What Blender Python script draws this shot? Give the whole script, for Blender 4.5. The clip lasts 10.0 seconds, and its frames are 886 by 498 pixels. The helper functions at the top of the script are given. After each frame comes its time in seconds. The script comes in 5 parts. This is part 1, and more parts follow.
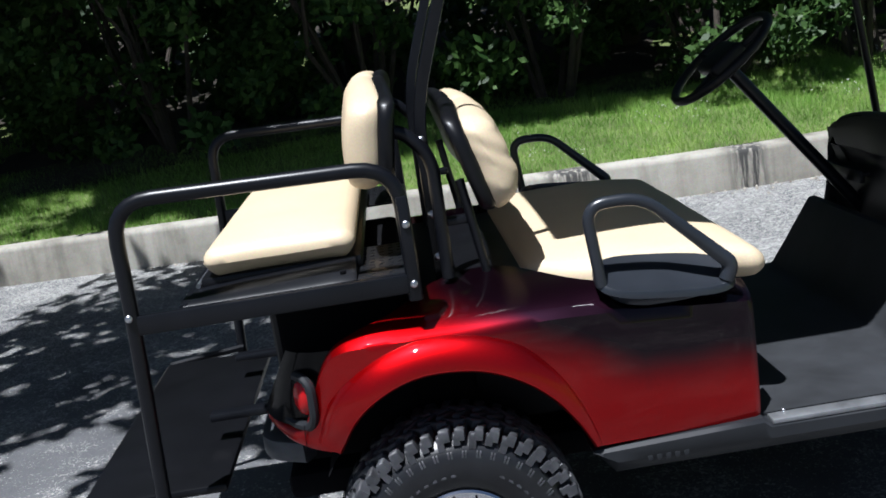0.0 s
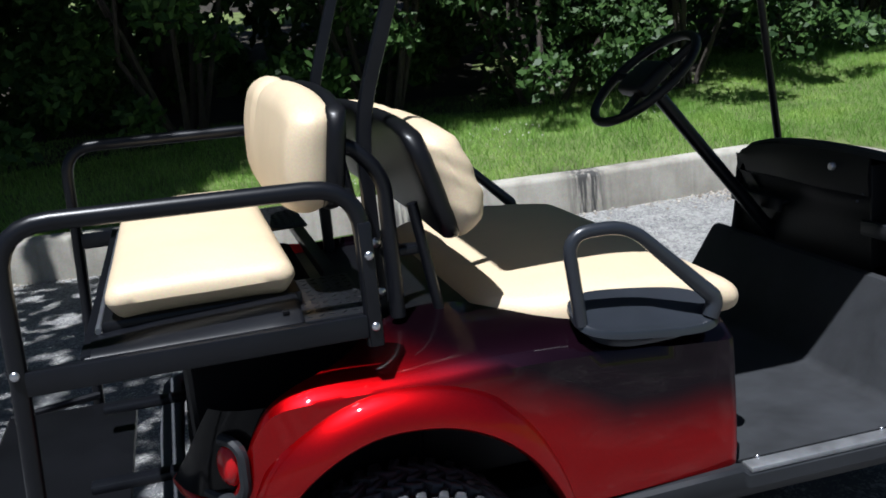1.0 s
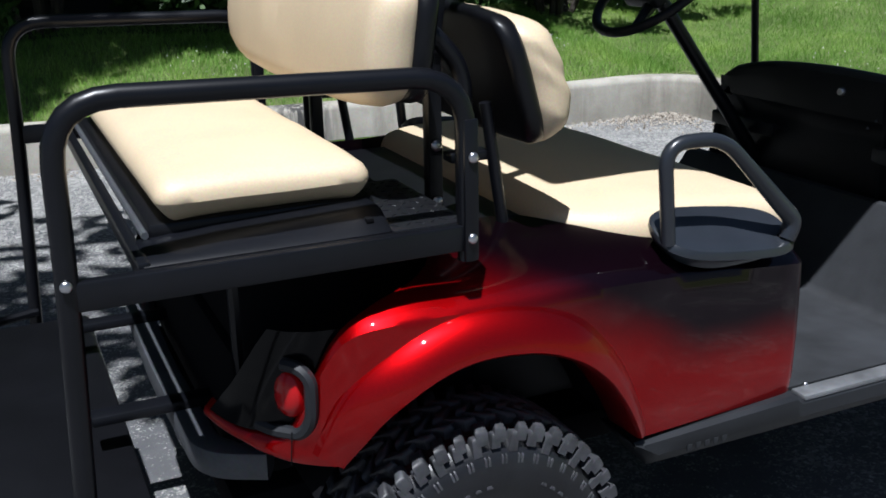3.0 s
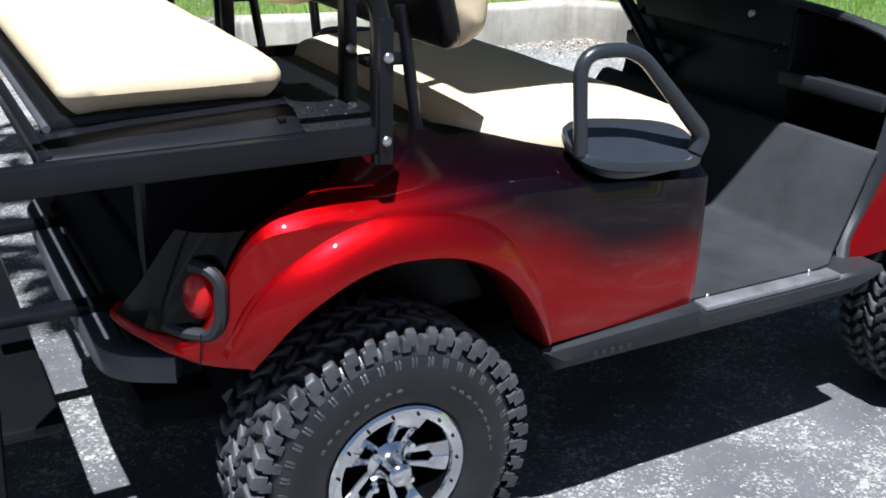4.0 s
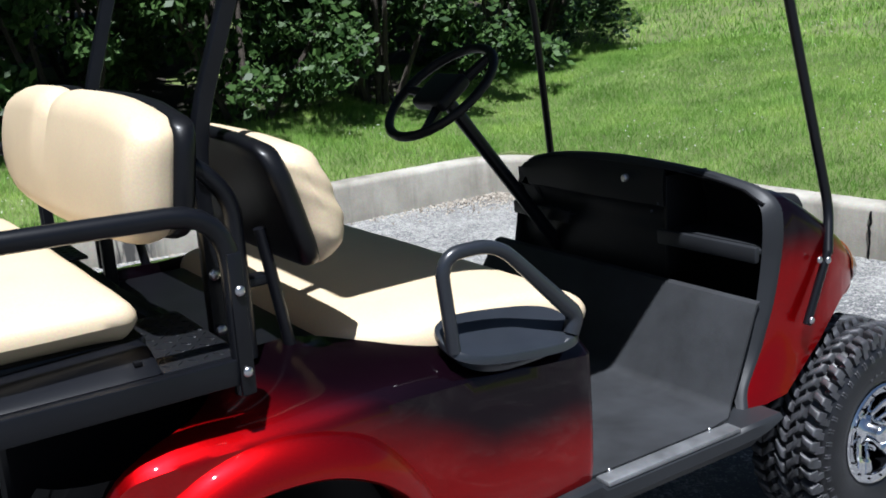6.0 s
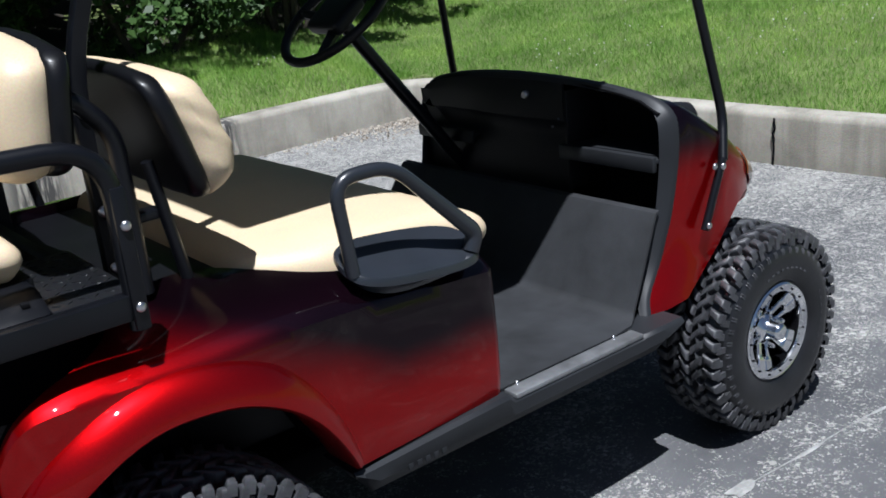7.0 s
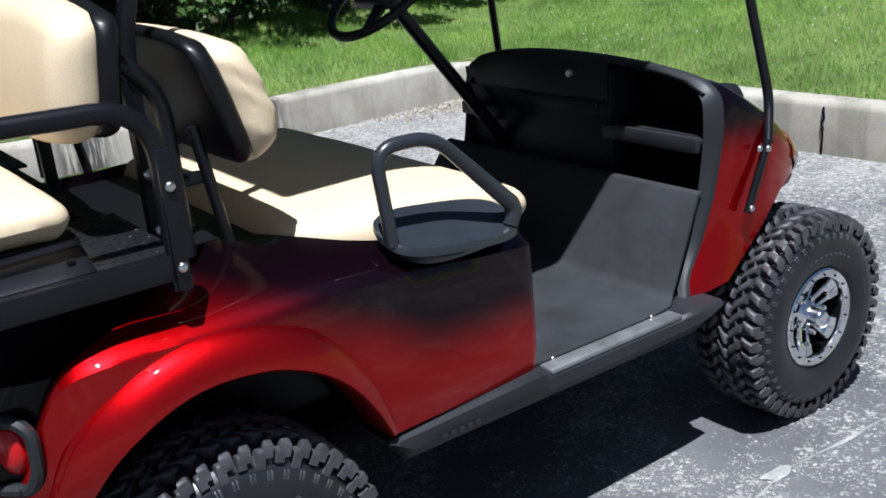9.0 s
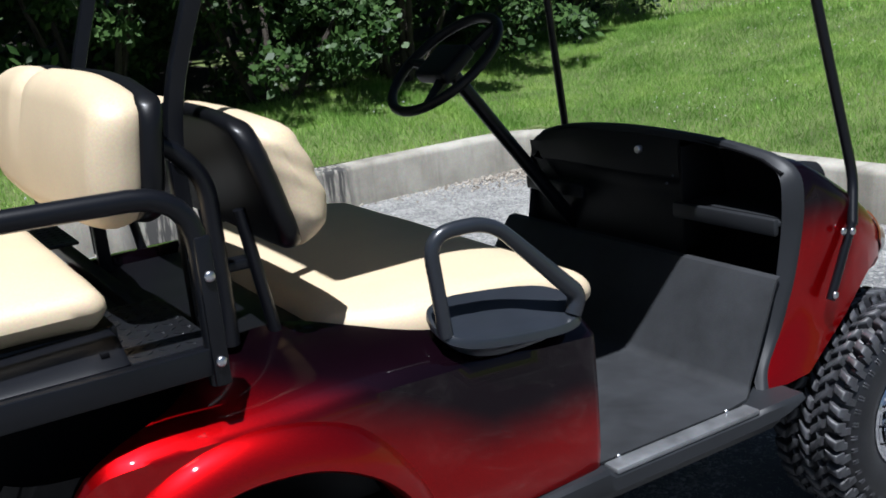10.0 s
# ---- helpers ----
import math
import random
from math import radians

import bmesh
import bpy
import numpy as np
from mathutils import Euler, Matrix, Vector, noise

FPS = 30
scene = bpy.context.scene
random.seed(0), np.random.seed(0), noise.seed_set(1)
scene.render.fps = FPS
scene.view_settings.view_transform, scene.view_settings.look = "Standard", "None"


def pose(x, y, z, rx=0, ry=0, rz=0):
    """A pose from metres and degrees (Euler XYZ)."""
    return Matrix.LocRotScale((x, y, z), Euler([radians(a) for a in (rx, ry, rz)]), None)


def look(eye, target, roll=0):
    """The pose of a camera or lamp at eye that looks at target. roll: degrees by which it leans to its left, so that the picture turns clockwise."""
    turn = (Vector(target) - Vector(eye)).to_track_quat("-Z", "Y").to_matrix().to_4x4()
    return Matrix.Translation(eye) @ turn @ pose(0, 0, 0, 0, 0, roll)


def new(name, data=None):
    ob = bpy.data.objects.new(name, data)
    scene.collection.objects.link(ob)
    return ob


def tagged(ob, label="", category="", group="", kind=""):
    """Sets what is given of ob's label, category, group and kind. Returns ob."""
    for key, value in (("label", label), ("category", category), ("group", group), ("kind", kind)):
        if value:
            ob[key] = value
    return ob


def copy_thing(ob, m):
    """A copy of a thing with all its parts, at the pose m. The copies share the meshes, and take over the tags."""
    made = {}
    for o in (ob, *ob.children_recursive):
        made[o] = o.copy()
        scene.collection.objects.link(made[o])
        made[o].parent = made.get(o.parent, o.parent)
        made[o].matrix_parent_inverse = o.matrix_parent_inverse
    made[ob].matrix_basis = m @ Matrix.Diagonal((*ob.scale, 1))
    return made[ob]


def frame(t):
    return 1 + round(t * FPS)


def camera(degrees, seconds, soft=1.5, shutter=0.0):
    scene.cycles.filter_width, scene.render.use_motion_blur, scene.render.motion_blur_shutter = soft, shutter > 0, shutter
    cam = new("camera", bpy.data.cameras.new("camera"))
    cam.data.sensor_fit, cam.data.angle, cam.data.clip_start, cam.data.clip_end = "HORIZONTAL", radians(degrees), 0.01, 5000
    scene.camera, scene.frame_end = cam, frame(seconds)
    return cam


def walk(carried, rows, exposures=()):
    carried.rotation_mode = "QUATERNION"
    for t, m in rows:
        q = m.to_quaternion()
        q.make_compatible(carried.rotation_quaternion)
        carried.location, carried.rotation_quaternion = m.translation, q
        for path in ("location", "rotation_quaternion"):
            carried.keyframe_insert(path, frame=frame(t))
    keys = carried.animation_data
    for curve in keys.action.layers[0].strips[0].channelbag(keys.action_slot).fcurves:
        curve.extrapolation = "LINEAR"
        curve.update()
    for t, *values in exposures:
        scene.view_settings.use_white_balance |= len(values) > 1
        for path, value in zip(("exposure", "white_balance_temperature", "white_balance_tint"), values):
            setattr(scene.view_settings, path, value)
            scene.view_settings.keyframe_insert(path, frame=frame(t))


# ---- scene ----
cam = camera(47.5, 10.0, 1.75)
PATH = [
    (0, (-0.011, -2.734, 1.452), (0.0460, -0.7848, 1.0059), -8.56),
    (0.3, (-0.095, -2.646, 1.464), (0.1184, -0.7180, 0.9753), -4.11),
    (0.5, (-0.189, -2.574, 1.466), (0.0893, -0.6489, 0.9979), -4.84),
    (0.8, (-0.274, -2.471, 1.474), (0.1312, -0.5647, 1.0253), -7.21),
    (1, (-0.316, -2.361, 1.444), (0.1603, -0.4720, 0.9884), -5.67),
    (1.2, (-0.337, -2.259, 1.460), (0.1657, -0.3816, 0.9867), -6.04),
    (1.5, (-0.377, -2.093, 1.454), (0.0967, -0.2011, 1.0083), -7.36),
    (1.8, (-0.417, -2.051, 1.471), (0.0472, -0.1638, 1.0008), -6.76),
    (2, (-0.467, -2.032, 1.453), (0.1244, -0.1805, 0.9831), -4.29),
    (2.2, (-0.510, -2.009, 1.457), (0.1989, -0.2030, 0.9724), -3.87),
    (2.5, (-0.611, -2.005, 1.444), (0.1073, -0.2130, 0.9208), -5.30),
    (2.7, (-0.670, -2.014, 1.419), (0.0476, -0.2403, 0.8375), -3.06),
    (3.8, (-0.712, -2.013, 1.354), (0.1991, -0.3640, 0.6822), 0.89),
    (4, (-0.700, -2.023, 1.349), (0.2206, -0.4129, 0.5974), 1.71),
    (4.2, (-0.681, -2.029, 1.334), (0.3424, -0.5138, 0.5244), 2.83),
    (4.3, (-0.666, -2.046, 1.335), (0.3913, -0.5451, 0.5417), 2.21),
    (4.5, (-0.642, -2.046, 1.352), (0.4692, -0.5579, 0.6109), 1.64),
    (4.7, (-0.623, -2.062, 1.361), (0.5240, -0.5945, 0.6310), 1.01),
    (5, (-0.601, -2.047, 1.370), (0.5407, -0.5497, 0.6955), 1.65),
    (5.2, (-0.593, -2.050, 1.394), (0.5296, -0.5121, 0.7828), -0.28),
    (5.3, (-0.590, -2.051, 1.395), (0.5177, -0.4863, 0.8269), -1.45),
    (5.5, (-0.584, -2.043, 1.417), (0.5070, -0.4312, 0.9544), -3.12),
    (5.7, (-0.579, -2.051, 1.448), (0.4918, -0.4229, 0.9952), -3.55),
    (6.8, (-0.526, -2.094, 1.439), (0.5777, -0.5428, 0.8287), -5.45),
    (7, (-0.524, -2.101, 1.434), (0.6192, -0.5825, 0.8083), -5.84),
    (7.5, (-0.524, -2.109, 1.420), (0.6430, -0.6264, 0.7557), -4.02),
    (8, (-0.523, -2.109, 1.405), (0.6578, -0.6440, 0.7283), -2.86),
    (8.2, (-0.526, -2.092, 1.405), (0.5994, -0.5923, 0.7091), -2.73),
    (8.3, (-0.530, -2.099, 1.400), (0.5907, -0.5721, 0.7591), -2.75),
    (8.5, (-0.533, -2.112, 1.412), (0.5317, -0.5461, 0.7688), -3.72),
    (9, (-0.532, -2.117, 1.409), (0.5383, -0.5544, 0.7669), -5.15),
    (9.5, (-0.534, -2.106, 1.408), (0.5581, -0.5535, 0.7791), -6.04),
    (9.7, (-0.530, -2.103, 1.409), (0.5571, -0.5465, 0.7841), -6.00),
    (9.8, (-0.514, -2.091, 1.411), (0.5546, -0.5088, 0.8072), -5.90),
    (10, (-0.445, -2.032, 1.420), (0.5419, -0.3685, 0.9075), -5.49),
]
EXPOSURE = [(t, stops, 5820, 10) for t, stops in ((0, 0.52), (1.0, 0.42), (2.0, 0.27), (2.7, 0.24), (3.8, 0.85), (4.5, 1.25), (5.0, 1.3), (5.5, 1.0), (6.8, 0.32), (7.5, 0.38), (8.5, 0.7), (9.5, 0.5), (10, 0.4))]
walk(cam, [(t, look(eye, aim, roll)) for t, eye, aim, roll in PATH], EXPOSURE)

# world, sun, exposure
SUN = Vector((-0.20, -0.30, 1.0)).normalized()
world = bpy.data.worlds.new("sky")
scene.world = world
world.use_nodes = True
wn = world.node_tree.nodes
sky = wn.new("ShaderNodeTexSky")
sky.sky_type, sky.sun_disc = "NISHITA", False
sky.sun_elevation = math.asin(SUN.z)
sky.sun_rotation = math.atan2(SUN.x, SUN.y)
world.node_tree.links.new(sky.outputs["Color"], wn["Background"].inputs["Color"])
wn["Background"].inputs["Strength"].default_value = 0.03
sun = new("sun", bpy.data.lights.new("sun", "SUN"))
sun.data.energy, sun.data.angle, sun.data.color = 5.8, radians(0.6), (1.0, 0.975, 0.94)
sun.matrix_world = look((0, 0, 0), -SUN)

# ---------------------------------------------------------------- materials


def material(name, colour, rough=0.5, metal=0.0, **more):
    m = bpy.data.materials.new(name)
    m.use_nodes = True
    b = m.node_tree.nodes["Principled BSDF"]
    b.inputs["Base Color"].default_value = (*colour, 1)
    b.inputs["Roughness"].default_value = rough
    b.inputs["Metallic"].default_value = metal
    for key, value in more.items():
        b.inputs[key.replace("_", " ")].default_value = value
    return m


def node(m, kind, **values):
    n = m.node_tree.nodes.new(kind)
    for key, value in values.items():
        n.inputs[key.replace("_", " ")].default_value = value
    return n


def link(m, a, out, b, into):
    m.node_tree.links.new(a.outputs[out], b.inputs[into])


def bsdf(m):
    return m.node_tree.nodes["Principled BSDF"]


def noise_tex(m, scale, detail=4.0, rough=0.6, source="Object", stretch=None):
    c = m.node_tree.nodes.new("ShaderNodeTexCoord")
    t = node(m, "ShaderNodeTexNoise", Scale=scale, Detail=detail, Roughness=rough)
    if stretch:
        mp = m.node_tree.nodes.new("ShaderNodeMapping")
        mp.inputs["Scale"].default_value = stretch
        link(m, c, source, mp, "Vector")
        link(m, mp, "Vector", t, "Vector")
    else:
        link(m, c, source, t, "Vector")
    return t


def ramp(m, src, out, stops):
    r = m.node_tree.nodes.new("ShaderNodeValToRGB")
    e = r.color_ramp.elements
    while len(e) < len(stops):
        e.new(0.5)
    for el, (p, c) in zip(e, stops):
        el.position, el.color = p, (*c, 1) if len(c) == 3 else c
    link(m, src, out, r, "Fac")
    return r


def mix(m, fac, a, b, kind="MIX"):
    n = m.node_tree.nodes.new("ShaderNodeMix")
    n.data_type, n.blend_type = "RGBA", kind
    for src, i in ((fac, 0), (a, 6), (b, 7)):
        if isinstance(src, (int, float)):
            n.inputs[i].default_value = src
        elif isinstance(src, tuple) and not hasattr(src[0], "outputs"):
            n.inputs[i].default_value = (*src, 1)
        else:
            m.node_tree.links.new(src[0].outputs[src[1]], n.inputs[i])
    return n


def bump(m, src, out, strength=0.3, distance=0.01):
    b = node(m, "ShaderNodeBump", Strength=strength, Distance=distance)
    link(m, src, out, b, "Height")
    link(m, b, "Normal", bsdf(m), "Normal")
    return b


def grained(m, base, spread, scale, fine=None, strength=0.2, distance=0.002):
    """Two scales of colour variation and a fine relief."""
    a = noise_tex(m, scale, 5)
    lo = tuple(c * (1 - spread) for c in base)
    hi = tuple(min(1, c * (1 + spread)) for c in base)
    r = ramp(m, a, "Fac", ((0.3, lo), (0.7, hi)))
    f = noise_tex(m, fine or scale * 12, 3)
    g = mix(m, 0.25, (r, "Color"), (f, "Color"), "OVERLAY")
    m.node_tree.links.new(g.outputs[2], bsdf(m).inputs["Base Color"])
    bump(m, f, "Fac", strength, distance)
    return m


VINYL = grained(material("tan_vinyl", (0.68, 0.50, 0.25), 0.5), (0.605, 0.485, 0.325), 0.05, 5, 260, 0.12, 0.001)
BLACKVINYL = grained(material("black_vinyl", (0.012, 0.012, 0.014), 0.34, Specular_IOR_Level=0.3), (0.0045, 0.0047, 0.006), 0.2, 6, 250, 0.15, 0.001)
POWDER = grained(material("black_powder_coat", (0.012, 0.012, 0.014), 0.32, Specular_IOR_Level=0.33), (0.0045, 0.005, 0.007), 0.2, 8, 300, 0.12, 0.0006)
PLASTIC = grained(material("black_plastic", (0.008, 0.008, 0.009), 0.5, Specular_IOR_Level=0.3), (0.0058, 0.0064, 0.008), 0.15, 8, 350, 0.25, 0.0006)
GREYPLASTIC = grained(material("grey_plastic", (0.06, 0.06, 0.065), 0.5, Specular_IOR_Level=0.35), (0.0165, 0.018, 0.021), 0.12, 8, 350, 0.25, 0.0006)
TRAY = grained(material("satin_black_plastic", (0.02, 0.02, 0.022), 0.3, Specular_IOR_Level=0.6), (0.018, 0.021, 0.027), 0.15, 8, 350, 0.2, 0.0005)
GLOSSBLACK = material("gloss_black", (0.003, 0.003, 0.0035), 0.14, Specular_IOR_Level=0.2)
RUBBER = grained(material("tyre_rubber", (0.028, 0.028, 0.03), 0.36, Specular_IOR_Level=0.5), (0.010, 0.0105, 0.0125), 0.4, 12, 200, 0.3, 0.001)
LUG = grained(material("dusty_tread", (0.06, 0.06, 0.062), 0.5), (0.042, 0.043, 0.048), 0.5, 20, 160, 0.4, 0.001)
MAT = grained(material("ribbed_floor_mat", (0.07, 0.073, 0.078), 0.62), (0.021, 0.0225, 0.0255), 0.35, 7, 220, 0.4, 0.001)
ALU = grained(material("brushed_aluminium", (0.55, 0.56, 0.58), 0.42, 0.6), (0.23, 0.235, 0.245), 0.3, 14, 300, 0.1, 0.0004)
CHROME = material("polished_alloy", (0.82, 0.83, 0.86), 0.12, 1.0)
BOLT = material("zinc_bolt", (0.6, 0.6, 0.62), 0.3, 1.0)
# near-black: holds the shade under the cart and in recesses, and dark joints
DARK = material("shade_and_gap_black", (0.004, 0.004, 0.005), 0.9, Specular_IOR_Level=0.1)
STEELGREY = grained(material("grey_steel", (0.085, 0.09, 0.10), 0.5, 0.4), (0.085, 0.09, 0.10), 0.2, 10)
TREADPLATE = grained(material("black_tread_plate", (0.02, 0.02, 0.022), 0.3, 0.5), (0.02, 0.021, 0.024), 0.2, 10)
LENS = material("red_lens", (0.42, 0.004, 0.006), 0.2, Specular_IOR_Level=0.2, Coat_Weight=0.6)
AMBER = material("amber_lens", (0.16, 0.055, 0.015), 0.12, Coat_Weight=1.0)


def candy_paint():
    """Candy red lacquer that is airbrushed to black along the top of the side panels."""
    m = material("candy_red_paint", (0.42, 0.008, 0.012), 0.40, 0.9, Specular_IOR_Level=0.0, Coat_Weight=0.6, Coat_Roughness=0.03, Coat_IOR=1.5)
    c = m.node_tree.nodes.new("ShaderNodeTexCoord")
    sp = m.node_tree.nodes.new("ShaderNodeSeparateXYZ")
    link(m, c, "Object", sp, "Vector")

    # height at which the fade starts: falls towards the front of the side panel, high on the cowl
    line = node(m, "ShaderNodeMapRange", From_Min=-0.10, From_Max=0.46, To_Min=0.85, To_Max=0.585)
    link(m, sp, "X", line, "Value")
    cowl_up = node(m, "ShaderNodeMapRange", From_Min=0.90, From_Max=1.10, To_Min=0.0, To_Max=0.19)
    link(m, sp, "X", cowl_up, "Value")
    less = m.node_tree.nodes.new("ShaderNodeMath")
    less.operation = "SUBTRACT"
    link(m, sp, "Z", less, 0)
    m.node_tree.links.new(line.outputs[0], less.inputs[1])
    less2 = m.node_tree.nodes.new("ShaderNodeMath")
    less2.operation = "SUBTRACT"
    m.node_tree.links.new(less.outputs[0], less2.inputs[0])
    m.node_tree.links.new(cowl_up.outputs[0], less2.inputs[1])
    across = node(m, "ShaderNodeMath")
    across.operation = "ABSOLUTE"
    link(m, sp, "Y", across, 0)
    inward = node(m, "ShaderNodeMapRange", From_Min=0.60, From_Max=0.46, To_Min=0.0, To_Max=0.01)
    link(m, across, 0, inward, "Value")
    less3 = node(m, "ShaderNodeMath")
    less3.operation = "ADD"
    link(m, less2, 0, less3, 0)
    link(m, inward, 0, less3, 1)
    cloud = node(m, "ShaderNodeTexNoise", Scale=4.0, Detail=1.0)
    link(m, c, "Object", cloud, "Vector")
    wob = m.node_tree.nodes.new("ShaderNodeMath")
    wob.operation = "MULTIPLY_ADD"
    link(m, cloud, "Fac", wob, 0)
    wob.inputs[1].default_value = 0.06
    m.node_tree.links.new(less3.outputs[0], wob.inputs[2])
    soft = node(m, "ShaderNodeMapRange", From_Min=-0.01, From_Max=0.12)
    soft.interpolation_type = "SMOOTHSTEP"
    m.node_tree.links.new(wob.outputs[0], soft.inputs["Value"])
    fade = soft.outputs[0]
    flake = node(m, "ShaderNodeTexNoise", Scale=900.0, Detail=1.0)
    link(m, c, "Object", flake, "Vector")
    red = ramp(m, flake, "Fac", ((0.35, (0.30, 0.0007, 0.0018)), (0.7, (0.49, 0.0018, 0.0032))))
    n = m.node_tree.nodes.new("ShaderNodeMix")
    n.data_type = "RGBA"
    m.node_tree.links.new(fade, n.inputs[0])
    m.node_tree.links.new(red.outputs[0], n.inputs[6])
    n.inputs[7].default_value = (0.011, 0.0035, 0.008, 1)
    m.node_tree.links.new(n.outputs[2], bsdf(m).inputs["Base Color"])
    return m


PAINT = candy_paint()


def asphalt():
    """Dark binder with pale stones showing where the surface is worn, most of all towards the kerb."""
    m = material("worn_asphalt", (0.06, 0.06, 0.06), 0.85)
    big = noise_tex(m, 1.1, 6, 0.65)
    binder = ramp(m, big, "Fac", ((0.34, (0.05, 0.051, 0.056)), (0.66, (0.115, 0.116, 0.12))))
    # how far the surface is worn
    wear = noise_tex(m, 2.3, 11, 0.8)
    cover = ramp(m, wear, "Fac", ((0.47, (0, 0, 0)), (0.60, (1, 1, 1))))
    pos = m.node_tree.nodes.new("ShaderNodeTexCoord")
    sp = m.node_tree.nodes.new("ShaderNodeSeparateXYZ")
    link(m, pos, "Object", sp, "Vector")
    run = node(m, "ShaderNodeMath")
    run.operation = "MULTIPLY_ADD"
    link(m, sp, "X", run, 0)
    run.inputs[1].default_value = 0.55
    link(m, sp, "Y", run, 2)
    far = node(m, "ShaderNodeMapRange", From_Min=0.3, From_Max=3.6, To_Min=-0.03, To_Max=0.30)
    link(m, run, 0, far, "Value")
    # angular stones of three sizes, more of them where worn
    warp = noise_tex(m, 60.0, 2, 0.5)
    place = node(m, "ShaderNodeVectorMath")
    place.operation = "MULTIPLY_ADD"
    link(m, warp, "Color", place, 0)
    place.inputs[1].default_value = (0.012, 0.012, 0.012)
    link(m, pos, "Object", place, 2)
    share = node(m, "ShaderNodeMath")
    share.operation = "MULTIPLY_ADD"
    link(m, cover, "Color", share, 0)
    share.inputs[1].default_value = 0.30
    link(m, far, 0, share, 2)
    shade = (binder, "Color")
    for scale, more, pale in ((210.0, 0.06, 0.32), (115.0, 0.0, 0.38), (60.0, -0.10, 0.36)):
        cell = node(m, "ShaderNodeTexVoronoi", Scale=scale)
        cell.feature = "F1"
        link(m, place, 0, cell, "Vector")
        pick = m.node_tree.nodes.new("ShaderNodeSeparateColor")
        link(m, cell, "Color", pick, "Color")
        total = node(m, "ShaderNodeMath")
        total.operation = "ADD"
        link(m, share, 0, total, 0)
        total.inputs[1].default_value = more
        over = node(m, "ShaderNodeMath")
        over.operation = "SUBTRACT"
        link(m, total, 0, over, 0)
        link(m, pick, "Red", over, 1)
        edge = node(m, "ShaderNodeMapRange", From_Min=-0.02, From_Max=0.05)
        link(m, over, 0, edge, "Value")
        hue = ramp(m, pick, "Green", ((0.0, (0.16, 0.158, 0.15)), (1.0, (pale, pale * 0.985, pale * 0.93))))
        shade = (mix(m, (edge, 0), shade, (hue, "Color")), 2)
    fine = noise_tex(m, 260.0, 2)
    o = mix(m, 0.35, shade, (fine, "Color"), "OVERLAY")
    m.node_tree.links.new(o.outputs[2], bsdf(m).inputs["Base Color"])
    rough = noise_tex(m, 70.0, 6, 0.75)
    bump(m, rough, "Fac", 0.5, 0.005)
    return m


def concrete():
    m = material("weathered_concrete", (0.38, 0.37, 0.34), 0.85)
    big = noise_tex(m, 1.6, 6, 0.7)
    r1 = ramp(m, big, "Fac", ((0.3, (0.20, 0.185, 0.155)), (0.5, (0.315, 0.295, 0.25)), (0.72, (0.41, 0.39, 0.34))))
    run = noise_tex(m, 1.3, 6, 0.65, stretch=(4.0, 4.0, 0.35))
    r2 = ramp(m, run, "Fac", ((0.38, (0.35, 0.34, 0.32)), (0.52, (1, 1, 1))))
    a = mix(m, 0.42, (r1, "Color"), (r2, "Color"), "MULTIPLY")
    fine = noise_tex(m, 120.0, 3)
    o = mix(m, 0.4, (a, 2), (fine, "Color"), "OVERLAY")
    # two black run-off stains on the face beside the lot
    c = m.node_tree.nodes.new("ShaderNodeTexCoord")
    sp = m.node_tree.nodes.new("ShaderNodeSeparateXYZ")
    link(m, c, "Object", sp, "Vector")
    last = (o, 2)
    for at, wide in ((2.36, 0.15), (1.15, 0.22)):
        away = node(m, "ShaderNodeMath")
        away.operation = "SUBTRACT"
        link(m, sp, "X", away, 0)
        away.inputs[1].default_value = at
        size = node(m, "ShaderNodeMath")
        size.operation = "ABSOLUTE"
        link(m, away, 0, size, 0)
        near = node(m, "ShaderNodeMapRange", From_Min=wide, From_Max=wide * 0.45)
        link(m, size, 0, near, "Value")
        drips = noise_tex(m, 11.0, 4, 0.6, stretch=(3.0, 3.0, 0.25))
        hard = ramp(m, drips, "Fac", ((0.38, (0, 0, 0)), (0.52, (1, 1, 1))))
        both = node(m, "ShaderNodeMath")
        both.operation = "MULTIPLY"
        link(m, near, 0, both, 0)
        m.node_tree.links.new(hard.outputs[0], both.inputs[1])
        last = (mix(m, (both, 0), last, (0.05, 0.048, 0.045)), 2)
    m.node_tree.links.new(last[0].outputs[2], bsdf(m).inputs["Base Color"])
    bump(m, fine, "Fac", 0.4, 0.004)
    return m


